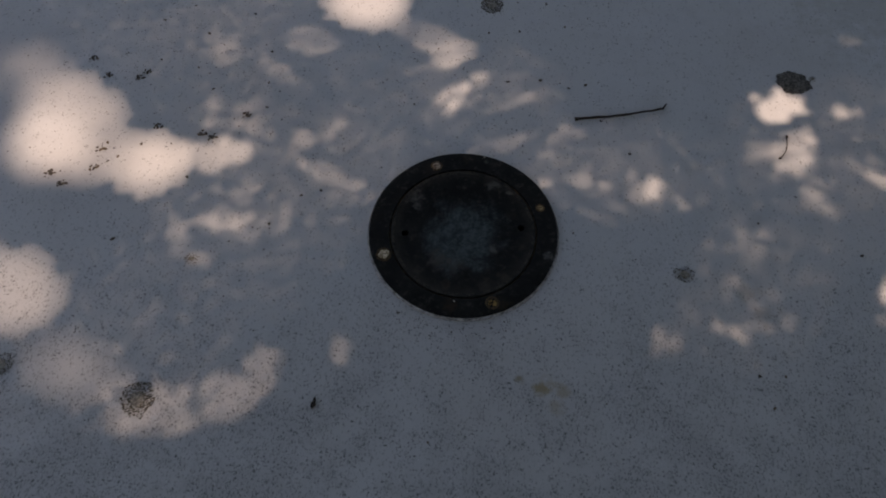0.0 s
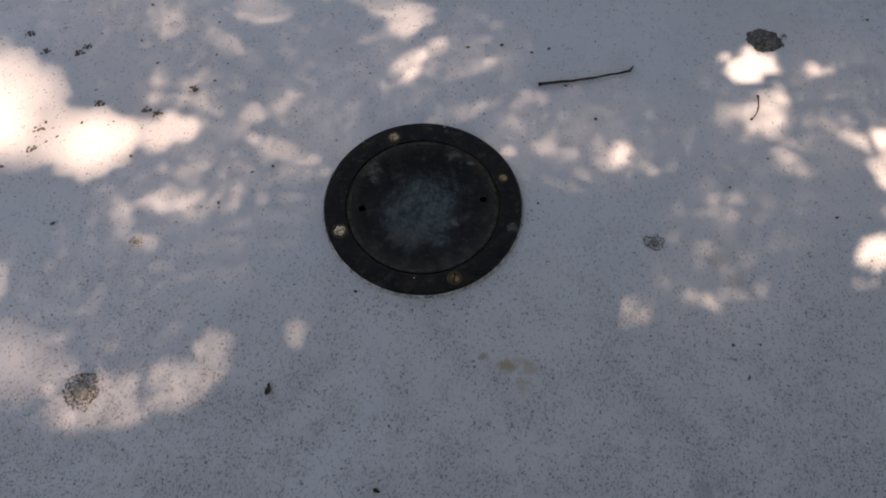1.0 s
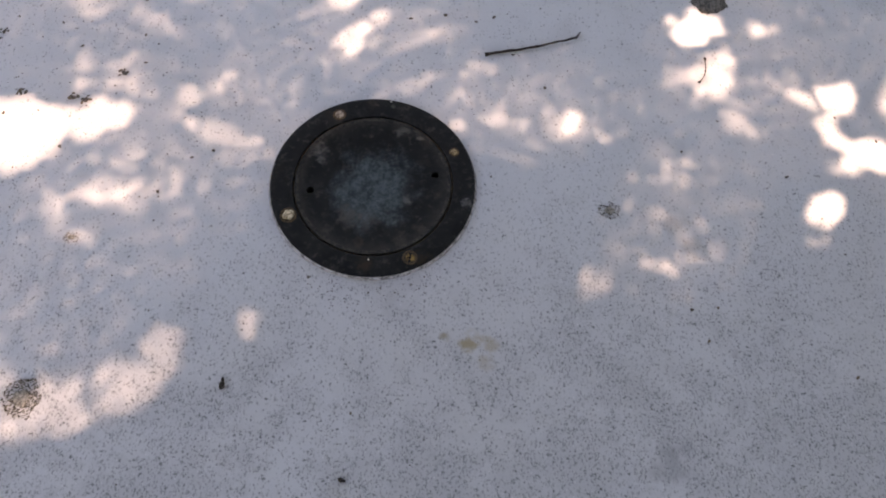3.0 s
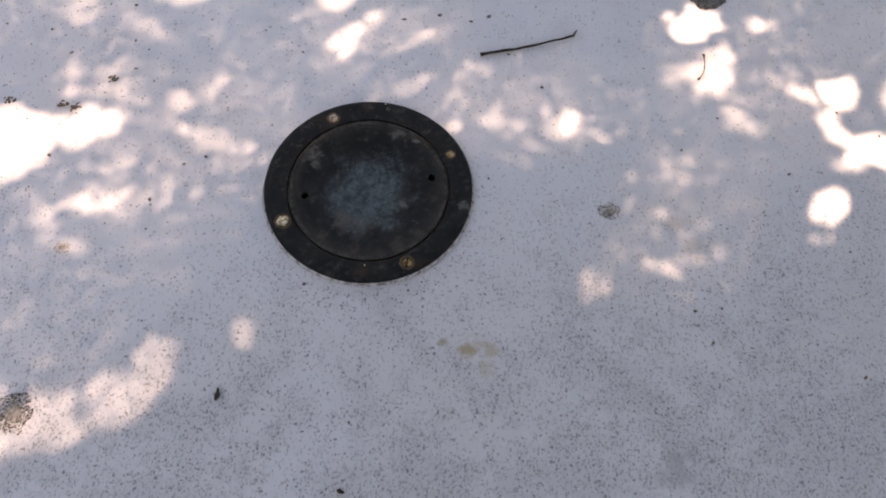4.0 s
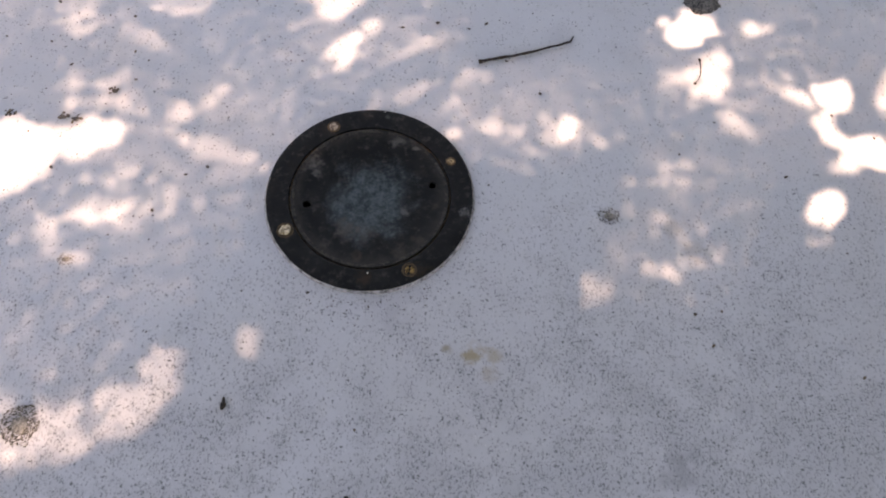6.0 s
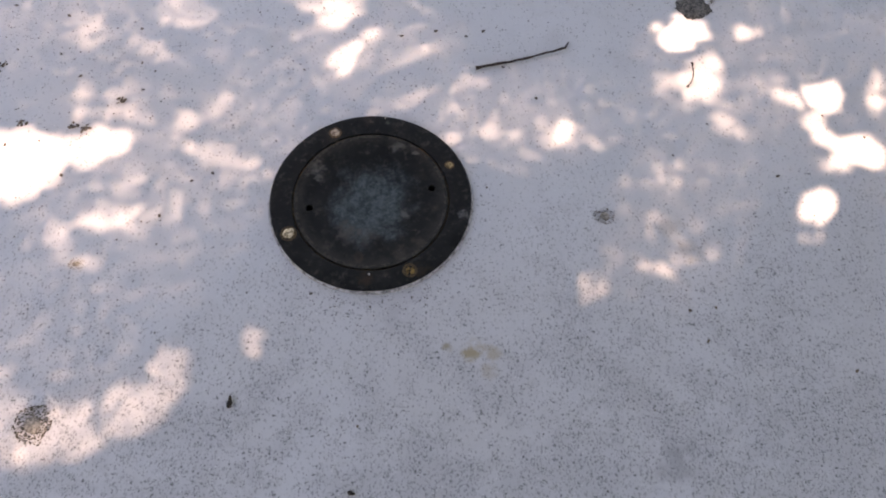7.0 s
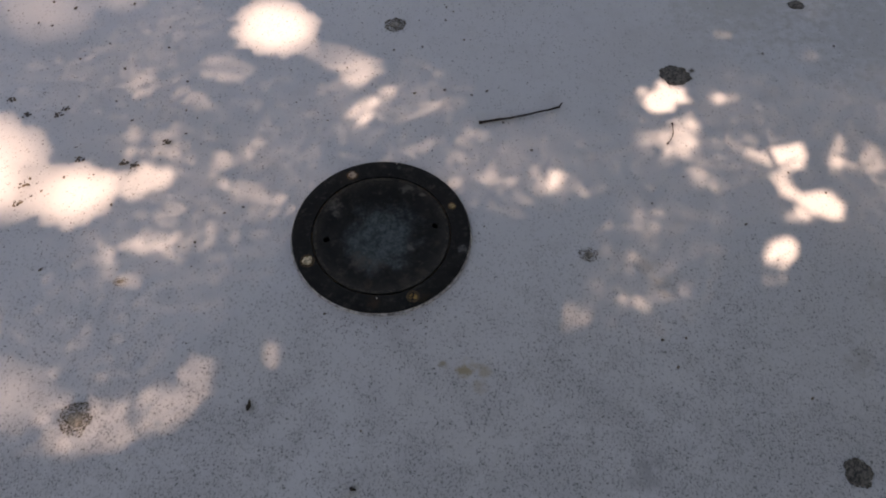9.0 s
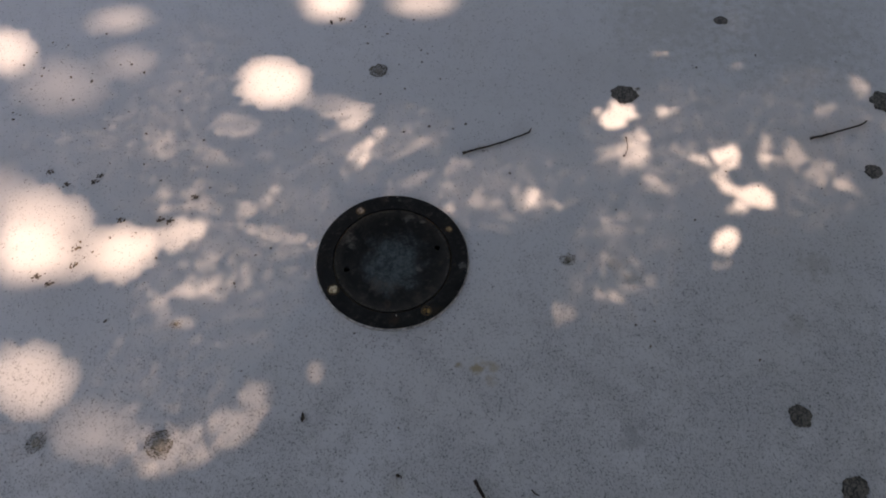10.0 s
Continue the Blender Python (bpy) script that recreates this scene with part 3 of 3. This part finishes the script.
def grit():
    """Countless tiny grains, thickest along the front of the cover and where litter gathers."""
    rng = random.Random(5)
    verts, faces = [], []
    spots = []
    for i in range(95):
        a = rng.gauss(-1.6, 0.42)
        r = COVER_R + 0.006 + abs(rng.gauss(0, 0.012))
        spots.append((r * math.cos(a), r * math.sin(a), rng.uniform(0.0003, 0.0010)))
    for i in range(420):
        spots.append((rng.gauss(-0.42, 0.18), rng.gauss(0.25, 0.22), rng.uniform(0.0004, 0.0012)))
    for i in range(220):
        spots.append((rng.gauss(0.08, 0.14), rng.gauss(0.42, 0.13), rng.uniform(0.0004, 0.0011)))
    for i in range(450):
        spots.append((rng.uniform(-0.8, 1.1), rng.uniform(-0.55, 0.8), rng.uniform(0.0003, 0.0009)))
    for x, y, s in spots:
        if math.hypot(x, y) < COVER_R + 0.002:
            continue
        b, spin = len(verts), rng.uniform(0, 6.3)
        for k in range(5):
            a = spin + k * 1.2566
            q = s * rng.uniform(0.7, 1.5)
            verts.append((x + q * math.cos(a), y + q * math.sin(a), 0.0001))
        verts.append((x, y, s * 0.9))
        faces += [(b + k, b + (k + 1) % 5, b + 5) for k in range(5)]
    data = bpy.data.meshes.new("grit")
    data.from_pydata(verts, [], faces)
    data.materials.append(SOIL)
    return tagged(new("grit", data), "scattered dark grit on the pale deck", "grit", kind="stuff")


grit()


# ---- the unseen tree overhead, its gaps placed to let the sun through ----
# where each opening throws its light: ground x, ground y, half width, half depth, turn, share of the sun let through
LOW_GAPS = [
    (0.431, 0.226, 0.031, 0.026, 38, 1), (0.447, 0.153, 0.038, 0.018, 78, 0.5), (0.431, 0.14, 0.035, 0.034, -28, 0.35), (0.399, 0.149, 0.025, 0.015, -13, 0.22),
    (0.459, 0.086, 0.040, 0.022, -66, 0.21), (0.522, 0.224, 0.022, 0.012, 2, 0.48), (0.588, 0.11, 0.029, 0.021, 16, 1), (0.547, 0.111, 0.020, 0.008, -21, 0.56),
    (0.571, 0.075, 0.018, 0.011, 63, 0.56), (0.608, 0.024, 0.036, 0.022, -5, 1), (0.576, 0.044, 0.020, 0.010, -55, 0.8), (0.569, 0.007, 0.018, 0.013, -2, 0.21),
    (0.531, -0.05, 0.028, 0.021, 48, 1), (0.662, 0.109, 0.042, 0.010, 69, 0.48),
]
FINE_GAPS = [
    (0.245, 0.086, 0.015, 0.013, 59, 0.75), (0.236, 0.074, 0.032, 0.020, 0, 0.45), (0.273, 0.063, 0.025, 0.007, -15, 0.33), (0.206, 0.051, 0.010, 0.006, 13, 0.2),
    (0.104, 0.083, 0.013, 0.007, 23, 0.37), (0.153, 0.091, 0.024, 0.015, -16, 0.25), (0.111, 0.119, 0.016, 0.015, 34, 0.11), (-0.025, 0.292, 0.029, 0.016, 19, 0.56),
    (-0.066, 0.268, 0.031, 0.005, 21, 0.27), (-0.023, 0.222, 0.038, 0.020, 45, 0.48), (0.007, 0.251, 0.021, 0.014, 39, 0.45), (0.076, 0.222, 0.033, 0.011, 29, 0.17),
    (0.129, 0.164, 0.026, 0.018, 7, 0.17), (0.041, 0.14, 0.059, 0.012, 27, 0.084), (0.32, -0.114, 0.022, 0.010, -32, 0.28), (0.333, -0.05, 0.012, 0.010, 56, 0.15),
]
LEFT_GAPS = [
    (-0.331, 0.104, 0.040, 0.025, 9, 0.6), (-0.356, 0.172, 0.032, 0.017, -78, 0.19), (-0.301, 0.164, 0.035, 0.026, -71, 0.19), (-0.298, 0.042, 0.043, 0.025, 28, 0.14),
    (-0.294, 0, 0.046, 0.018, 4, 0.32), (-0.235, 0.011, 0.024, 0.016, 79, 0.14), (-0.363, -0.011, 0.032, 0.012, -69, 0.23), (-0.336, -0.053, 0.022, 0.007, -16, 0.21),
    (-0.191, 0.143, 0.034, 0.011, 45, 0.21), (-0.229, 0.131, 0.029, 0.014, 82, 0.21), (-0.208, 0.093, 0.035, 0.016, -18, 0.17), (-0.16, 0.062, 0.052, 0.020, -27, 0.17),
    (-0.361, 0.29, 0.036, 0.029, -62, 0.19), (-0.279, 0.257, 0.035, 0.016, -42, 0.14), (-0.131, -0.16, 0.029, 0.010, -42, 0.14), (-0.231, -0.177, 0.016, 0.008, -82, 0.11),
]
PATCH_GAPS = [
    (0.242, -0.132, 0.024, 0.020, 9, 0.07),
    (0.375, -0.102, 0.025, 0.012, 19, 0.12), (0.471, -0.093, 0.011, 0.006, 1, 0.12), (0.367, 0.009, 0.031, 0.026, 35, 0.07), (0.348, -0.075, 0.028, 0.007, -61, 0.07),
    (0.52, 0.149, 0.035, 0.030, -61, 0.079), (0.706, 0.098, 0.033, 0.024, 51, 0.29), (0.738, 0.054, 0.028, 0.021, 43, 0.23), (0.766, 0.025, 0.021, 0.015, -32, 0.29),
    (0.892, 0.226, 0.027, 0.019, 57, 0.23), (0.804, 0.18, 0.031, 0.015, -4, 0.07), (0.553, 0.358, 0.017, 0.014, 8, 0.12), (0.68, 0.305, 0.021, 0.010, -6, 0.12),
]
FAR_GAPS = [
    (-0.485, 0.095, 0.06, 0.042, 0, 0.5),
    (-0.528, 0.164, 0.056, 0.039, -11, 0.5), (-0.559, 0.175, 0.064, 0.051, -30, 0.6), (-0.628, 0.238, 0.059, 0.044, -47, 0.24),
]
HIGH_GAPS = [
    (-0.41, 0.089, 0.044, 0.037, -43, 1), (-0.567, 0.115, 0.062, 0.047, -46, 1), (-0.429, 0.074, 0.041, 0.033, -40, 0.8), (-0.164, 0.402, 0.062, 0.054, -28, 1),
    (-0.044, 0.594, 0.051, 0.047, -28, 1), (0.136, 0.561, 0.061, 0.028, -9, 0.64), (-0.653, 0.558, 0.059, 0.043, -59, 0.8), (-0.449, 0.607, 0.064, 0.037, -6, 0.4),
    (-0.424, 0.493, 0.050, 0.040, -34, 0.19), (-0.542, 0.456, 0.090, 0.065, -26, 0.14), (-0.544, -0.108, 0.066, 0.047, -28, 0.51), (-0.443, -0.202, 0.067, 0.038, -15, 0.19),
    (-0.238, 0.313, 0.038, 0.022, -13, 0.22), (-0.053, 0.324, 0.057, 0.023, -26, 0.24), (0.722, 0.416, 0.016, 0.013, 17, 0.16),
]
SMOOTH_GAPS = [
    (-0.255, -0.225, 0.043, 0.031, 7, 0.15), (-0.321, -0.245, 0.041, 0.033, -18, 0.2), (-0.357, -0.252, 0.043, 0.025, 14, 0.22),
    (-0.22, -0.19, 0.022, 0.030, 20, 0.11),
]
THIN_GAPS = [
    (-0.294, 0.058, 0.186, 0.149, -64, 0.0099), (-0.152, 0.114, 0.118, 0.105, -28, 0.011), (-0.012, 0.229, 0.147, 0.084, 11, 0.011), (0.181, 0.111, 0.142, 0.085, -1, 0.011),
    (0.504, 0.145, 0.181, 0.139, 19, 0.0063), (0.36, -0.052, 0.115, 0.084, 65, 0.0036), (-0.39, 0.392, 0.267, 0.192, -22, 0.009), (-0.461, -0.163, 0.194, 0.105, -15, 0.009),
    (0.731, 0.109, 0.188, 0.144, 41, 0.0036),
]
HIGH_GAPS += FAR_GAPS
# the height of the boughs round each set of openings: the lower, the sharper the light's edge
LOW_SETS, LOW_BOUGHS, HIGH_BOUGHS = (LOW_GAPS, FINE_GAPS, LEFT_GAPS, PATCH_GAPS, SMOOTH_GAPS), 1.6, 5.6
# single leaves added for their shadows in the openings: where the shadow falls, length, width, turn, height
HANGING_LEAVES = [
    (-0.206, 0.112, 0.066, 0.007, 84, 1.5), (-0.212, 0.118, 0.070, 0.007, 18, 1.5), (-0.199, 0.128, 0.060, 0.006, 118, 1.5), (-0.170, 0.098, 0.060, 0.008, -28, 1.6),
    (-0.272, 0.024, 0.080, 0.009, 16, 1.7), (-0.330, 0.030, 0.060, 0.009, 35, 1.7), (0.022, 0.182, 0.070, 0.008, 32, 1.6), (-0.005, 0.268, 0.060, 0.006, 24, 1.5),
    (0.232, 0.078, 0.040, 0.005, 70, 1.5), (0.258, 0.070, 0.040, 0.005, 120, 1.5), (0.215, 0.066, 0.040, 0.005, 20, 1.5), (0.340, -0.070, 0.060, 0.010, -58, 1.6)]
COVERAGE, LEAF_LONG, LEAF_WIDE = 8.0, 0.066, 0.019
BIT_LONG, BIT_WIDE = 0.0085, 0.0068


def inside(spots, gap):
    """How far out in an opening the spots are: 0 in its middle, 1 on its rim."""
    gx, gy, a, b, turn = gap[:5]
    c, s = math.cos(radians(turn)), math.sin(radians(turn))
    x, y = spots[:, 0] - gx, spots[:, 1] - gy
    return np.hypot((x * c + y * s) / a, (y * c - x * s) / b)


SLENDER = ((-0.5, 0.0), (-0.18, 0.46), (0.2, 0.38), (0.5, 0.0), (0.2, -0.38), (-0.18, -0.46))
BROAD = ((-0.5, 0.0), (-0.25, 0.5), (0.25, 0.5), (0.5, 0.0), (0.25, -0.5), (-0.25, -0.5))


def leaf_points(centre, along, side, long, wide, outline=SLENDER):
    """Six outline points of each leaf, its edges drooping."""
    verts = np.empty((len(centre), 6, 3))
    for k, (u, w) in enumerate(outline):
        verts[:, k] = centre + along * (u * long)[:, None] + side * (w * wide)[:, None] - np.array((0, 0, 0.3)) * (abs(w) * wide)[:, None]
    return verts


def directions(yaw, tilt, roll):
    along = np.column_stack((np.cos(yaw) * np.cos(tilt), np.sin(yaw) * np.cos(tilt), np.sin(tilt)))
    side = np.column_stack((-np.sin(yaw) * np.cos(roll), np.cos(yaw) * np.cos(roll), np.sin(roll)))
    return along, side


def ripple(spots, seed, shortest, longest, lean=None):
    """Unevenness for the openings' light, between about -1 and 1: waves of those lengths, all ways or mostly across one
    way.
    """
    rng = np.random.default_rng(seed)
    total = np.zeros(len(spots))
    for k in range(9):
        way = rng.uniform(0, np.pi) if lean is None else rng.normal(lean, 0.45)
        wave = 2 * np.pi / rng.uniform(shortest, longest)
        total += np.sin(wave * (spots[:, 0] * math.cos(way) + spots[:, 1] * math.sin(way)) + rng.uniform(0, 6.3))
    return total / 3.0


def crown_leaves():
    """Leaves in a deep spray, left out where the openings are, and small leaflets that half fill some of those."""
    rng = np.random.default_rng(3)
    per_leaf = LEAF_LONG * LEAF_WIDE * 0.66 * 0.86
    slope = np.array((SUN_DIR.x / SUN_DIR.z, SUN_DIR.y / SUN_DIR.z))
    spread, middle = 2.9, np.array((0.50, -0.25))
    n = int(math.pi * spread ** 2 * COVERAGE / per_leaf)
    ang, rad = rng.uniform(0, 2 * np.pi, n), spread * np.sqrt(rng.random(n))
    shade = middle + np.column_stack((rad * np.cos(ang), rad * np.sin(ang)))
    # extra leaves added over the cover, to block stray sun spots
    n = int(math.pi * 1.3 * 1.15 * 6 / per_leaf)
    ang, out = rng.uniform(0, 2 * np.pi, n), np.sqrt(rng.random(n)) * rng.uniform(0.9, 1.12, n)
    thick = np.column_stack((0.15 + 1.3 * out * np.cos(ang), 0.1 + 1.15 * out * np.sin(ang)))
    shade = np.vstack((shade, thick))
    n, rad = len(shade), np.hypot(*(shade - middle).T)
    # clumps and a ragged rim away from the dense middle
    clump = np.zeros(n)
    for k in range(14):
        way = rng.uniform(0, 2 * np.pi)
        f = rng.uniform(2.0, 9.0)
        clump += np.sin(f * (shade[:, 0] * math.cos(way) + shade[:, 1] * math.sin(way)) + rng.uniform(0, 6.3)) / (1 + 0.15 * f)
    full = np.clip((2.10 + 0.14 * clump - rad) / 0.3, 0, 1)
    loose = 0.35 * np.clip(0.5 + 0.8 * clump, 0, 1) * np.clip((2.8 + 0.12 * clump - rad) / 0.6, 0, 1)
    stay = rng.random(n) < np.maximum(np.where(rad < 1.75, 1.0, full), loose)
    shade, rad = shade[stay], rad[stay]
    n = len(rad)
    dome = np.sqrt(np.clip(1 - (rad / 3.0) ** 2, 0, 1))
    # unseen low leaves added to block sky light from the near and right ground
    low = rng.random(n) < np.clip(np.maximum(0.20 - 1.2 * (shade[:, 1] + 0.35), 0.2 + 1.6 * (shade[:, 0] - 0.55)), 0.20, 0.95) * np.clip((2.6 - rad) / 0.6, 0, 1)
    z = np.where(low, rng.uniform(1.3, 2.2, n) - 0.5 * (rng.random(n) * np.clip((shade[:, 0] - 0.5) / 0.6, 0, 1)) * np.clip((shade[:, 1] + 0.9) / 0.8, 0, 1), 3.8 + dome * rng.uniform(-1.6, 2.2, n))
    yaw = np.where(rng.random(n) < 0.65, rng.normal(0.6, 0.5, n), rng.uniform(0, 2 * np.pi, n))
    along, side = directions(yaw, rng.normal(0, 0.42, n), rng.normal(0, 0.42, n))
    size = rng.uniform(0.7, 1.25, n)
    flat = along[:, :2] - slope * along[:, 2:]
    keep = np.ones(n, bool)
    low_gaps = [gap for gaps in LOW_SETS for gap in gaps]
    for gaps, height in ((HIGH_GAPS, HIGH_BOUGHS), (low_gaps, LOW_BOUGHS)):
        for gap in gaps:
            rim = np.hypot(shade[:, 0] - gap[0], shade[:, 1] - gap[1]) < max(gap[2:4]) + 0.06
            z = np.where(rim & (rng.random(n) < (1.0 if gap in HIGH_GAPS else 0.9)), height * rng.uniform(0.88, 1.15, n), z)
    for gap in HIGH_GAPS + low_gaps + THIN_GAPS:
        for step in (-0.45, -0.15, 0.15, 0.45):
            keep &= inside(shade + flat * (LEAF_LONG * size * step)[:, None], gap) > 1.06
    centre = np.column_stack((shade + slope * z[:, None], z))
    verts = [leaf_points(centre[keep], along[keep], side[keep], LEAF_LONG * size[keep], LEAF_WIDE * size[keep])]

    # leaflets side by side, a mosaic added to dim openings: the smaller, the more sun
    c, r = np.meshgrid(np.arange(-260, 260), np.arange(-240, 240))
    u, v = (c * 0.75 * BIT_LONG).ravel(), ((r + 0.5 * (c % 2)) * BIT_WIDE).ravel()
    spots = np.column_stack((0.15 + u * 0.83 - v * 0.56, 0.2 + u * 0.56 + v * 0.83))
    count = len(spots)
    ragged = ripple(spots, 21, 0.02, 0.07)
    streaks = [ripple(spots, 22 + k, 0.012, 0.035, lean) for k, lean in enumerate((0.4, 1.5, 2.5))]

    def let_through(gaps, reach, rough, feather):
        """The share of the sun at each spot, and whether it lies within reach of one of the openings."""
        light, near = np.zeros(count), np.zeros(count, bool)
        for k, gap in enumerate(gaps):
            r = inside(spots, gap)
            near |= r < reach
            r = r * (1 + rough * ragged)
            soft = 0.9 if gap[5] >= 0.5 else 0.55 if gap[5] > 0.04 and gap not in HIGH_GAPS else 0.15
            fade = np.clip((1.12 - r) / (1.12 - soft), 0, 1)
            share = gap[5] * fade * fade * (3 - 2 * fade)
            light = np.maximum(light, share if gap[5] > 0.5 or gap[5] < 0.04 else share * np.clip(1 + (0.2 if gap in SMOOTH_GAPS else feather) * streaks[k % 3], 0.25, 1.9))
        return light, near

    light_low, near_low = let_through(low_gaps + THIN_GAPS, 1.4, 0.22, 0.6)
    light_high, near_high = let_through(HIGH_GAPS, 1.6, 0.12, 0.3)
    upper = near_high & (light_high >= np.where(light_low > 0.04, light_low, 0.0))
    for here, light, height in ((upper, light_high, HIGH_BOUGHS), (near_low & ~(upper & (light_high > 0)), light_low, LOW_BOUGHS)):
        here = here & (light < 0.97)
        n = here.sum()
        z = height * rng.uniform(0.96, 1.04, n)
        at = spots[here] + rng.normal(0, 0.0004, (n, 2))
        size = np.sqrt(1.0 - light[here]) * (rng.uniform(1.07, 1.13, n) - 0.06 * np.clip(light[here] / 0.008, 0, 1) - 0.045 * np.clip(light[here] / 0.08, 0, 1))
        along, side = directions(np.full(n, 0.593), rng.normal(0, 0.12, n), rng.normal(0, 0.12, n))
        verts.append(leaf_points(np.column_stack((at + slope * z[:, None], z)), along, side, BIT_LONG * size, BIT_WIDE * size, BROAD))

    # slender leaves added to streak the light in the half-open places and the rims
    n = int(2.0 * 1.3 * 0.16 / (0.05 * 0.0075 * 0.58))
    spots = np.column_stack((rng.uniform(-0.8, 1.1, n), rng.uniform(-0.5, 0.8, n)))
    stay = np.zeros(n, bool)
    for gap in LOW_GAPS + FINE_GAPS + LEFT_GAPS + PATCH_GAPS:
        r = inside(spots, gap)
        stay |= (r < 1.3) & (r > (0.95 if gap[5] > 0.45 else 0.0))
    spots = spots[stay]
    n = len(spots)
    z = rng.uniform(1.25, 1.7, n)
    along, side = directions(np.where(rng.random(n) < 0.35, rng.normal(0.5, 0.5, n), rng.uniform(0, np.pi, n)), rng.normal(0, 0.25, n), rng.normal(0, 0.3, n))
    verts.append(leaf_points(np.column_stack((spots + slope * z[:, None], z)), along, side, rng.uniform(0.035, 0.07, n), rng.uniform(0.005, 0.011, n)))

    hung = np.array(HANGING_LEAVES)
    along, side = directions(np.radians(hung[:, 4]), np.full(len(hung), 0.1), np.full(len(hung), 0.15))
    verts.append(leaf_points(np.column_stack((hung[:, :2] + slope * hung[:, 5:], hung[:, 5])), along, side, hung[:, 2], hung[:, 3]))

    verts = np.concatenate(verts)
    n = len(verts)
    base = (np.arange(n) * 6)[:, None]
    faces = np.vstack([base + np.array(f) for f in ((0, 3, 2, 1), (0, 5, 4, 3))])
    data = bpy.data.meshes.new("crown")
    data.vertices.add(n * 6)
    data.vertices.foreach_set("co", verts.ravel())
    data.loops.add(faces.size)
    data.loops.foreach_set("vertex_index", faces.ravel().astype(np.int32))
    data.polygons.add(len(faces))
    data.polygons.foreach_set("loop_start", (np.arange(len(faces)) * 4).astype(np.int32))
    data.update(calc_edges=True)
    data.validate()
    data.materials.append(LEAF)
    return data


def tree():
    # stands out of view; trunk and limbs only carry the light-shaping crown
    base = Vector((-1.7, -4.0, 0))
    thing = empty("tree", Matrix.Translation(base))
    tagged(thing, "unseen broad-crowned green tree, its crown shaped to dapple the deck", "tree")
    trunk_line = smooth_line([(0, 0, -0.05), (0.05, 0.06, 0.9), (0.16, 0.2, 1.9), (0.34, 0.5, 3.0), (0.62, 0.95, 4.2), (0.9, 1.4, 5.4)], 6)
    n = len(trunk_line)
    part("trunk", tube(trunk_line, [0.17 * (1 - 0.8 * i / n) + (0.06 if i == 0 else 0) for i in range(n)], 14, 0.12), TRUNK, thing)
    rng = random.Random(12)
    slope = Vector((SUN_DIR.x / SUN_DIR.z, SUN_DIR.y / SUN_DIR.z))

    def shades_a_gap(line):
        for p in line:
            g = (base + p).to_2d() - slope * p.z
            if any((g - Vector(gap[:2])).length < max(gap[2:4]) + 0.05 for gaps in (HIGH_GAPS, *LOW_SETS) for gap in gaps):
                return True
        return False

    for k in range(14):
        fork = trunk_line[15 + k]
        for attempt in range(400):
            a = radians(62 + 32 * (k % 5 - 2) + rng.uniform(-25, 25))
            reach = rng.uniform(1.3, 3.2)
            tip = fork + Vector((reach * math.cos(a), reach * math.sin(a), rng.uniform(-1.2, 0.6)))
            mid = (fork + tip) / 2 + Vector((rng.uniform(-0.1, 0.1), rng.uniform(-0.1, 0.1), rng.uniform(0.0, 0.3)))
            line = smooth_line([fork, mid, tip], 12)
            if not shades_a_gap(line):
                break
        m = len(line)
        part("limb", tube(line, [0.034 * (1 - 0.88 * i / m) for i in range(m)], 8, 0.1), TRUNK, thing)
    crown = new("crown", crown_leaves())
    crown.parent = thing
    crown.location = -base
    return thing


tree()
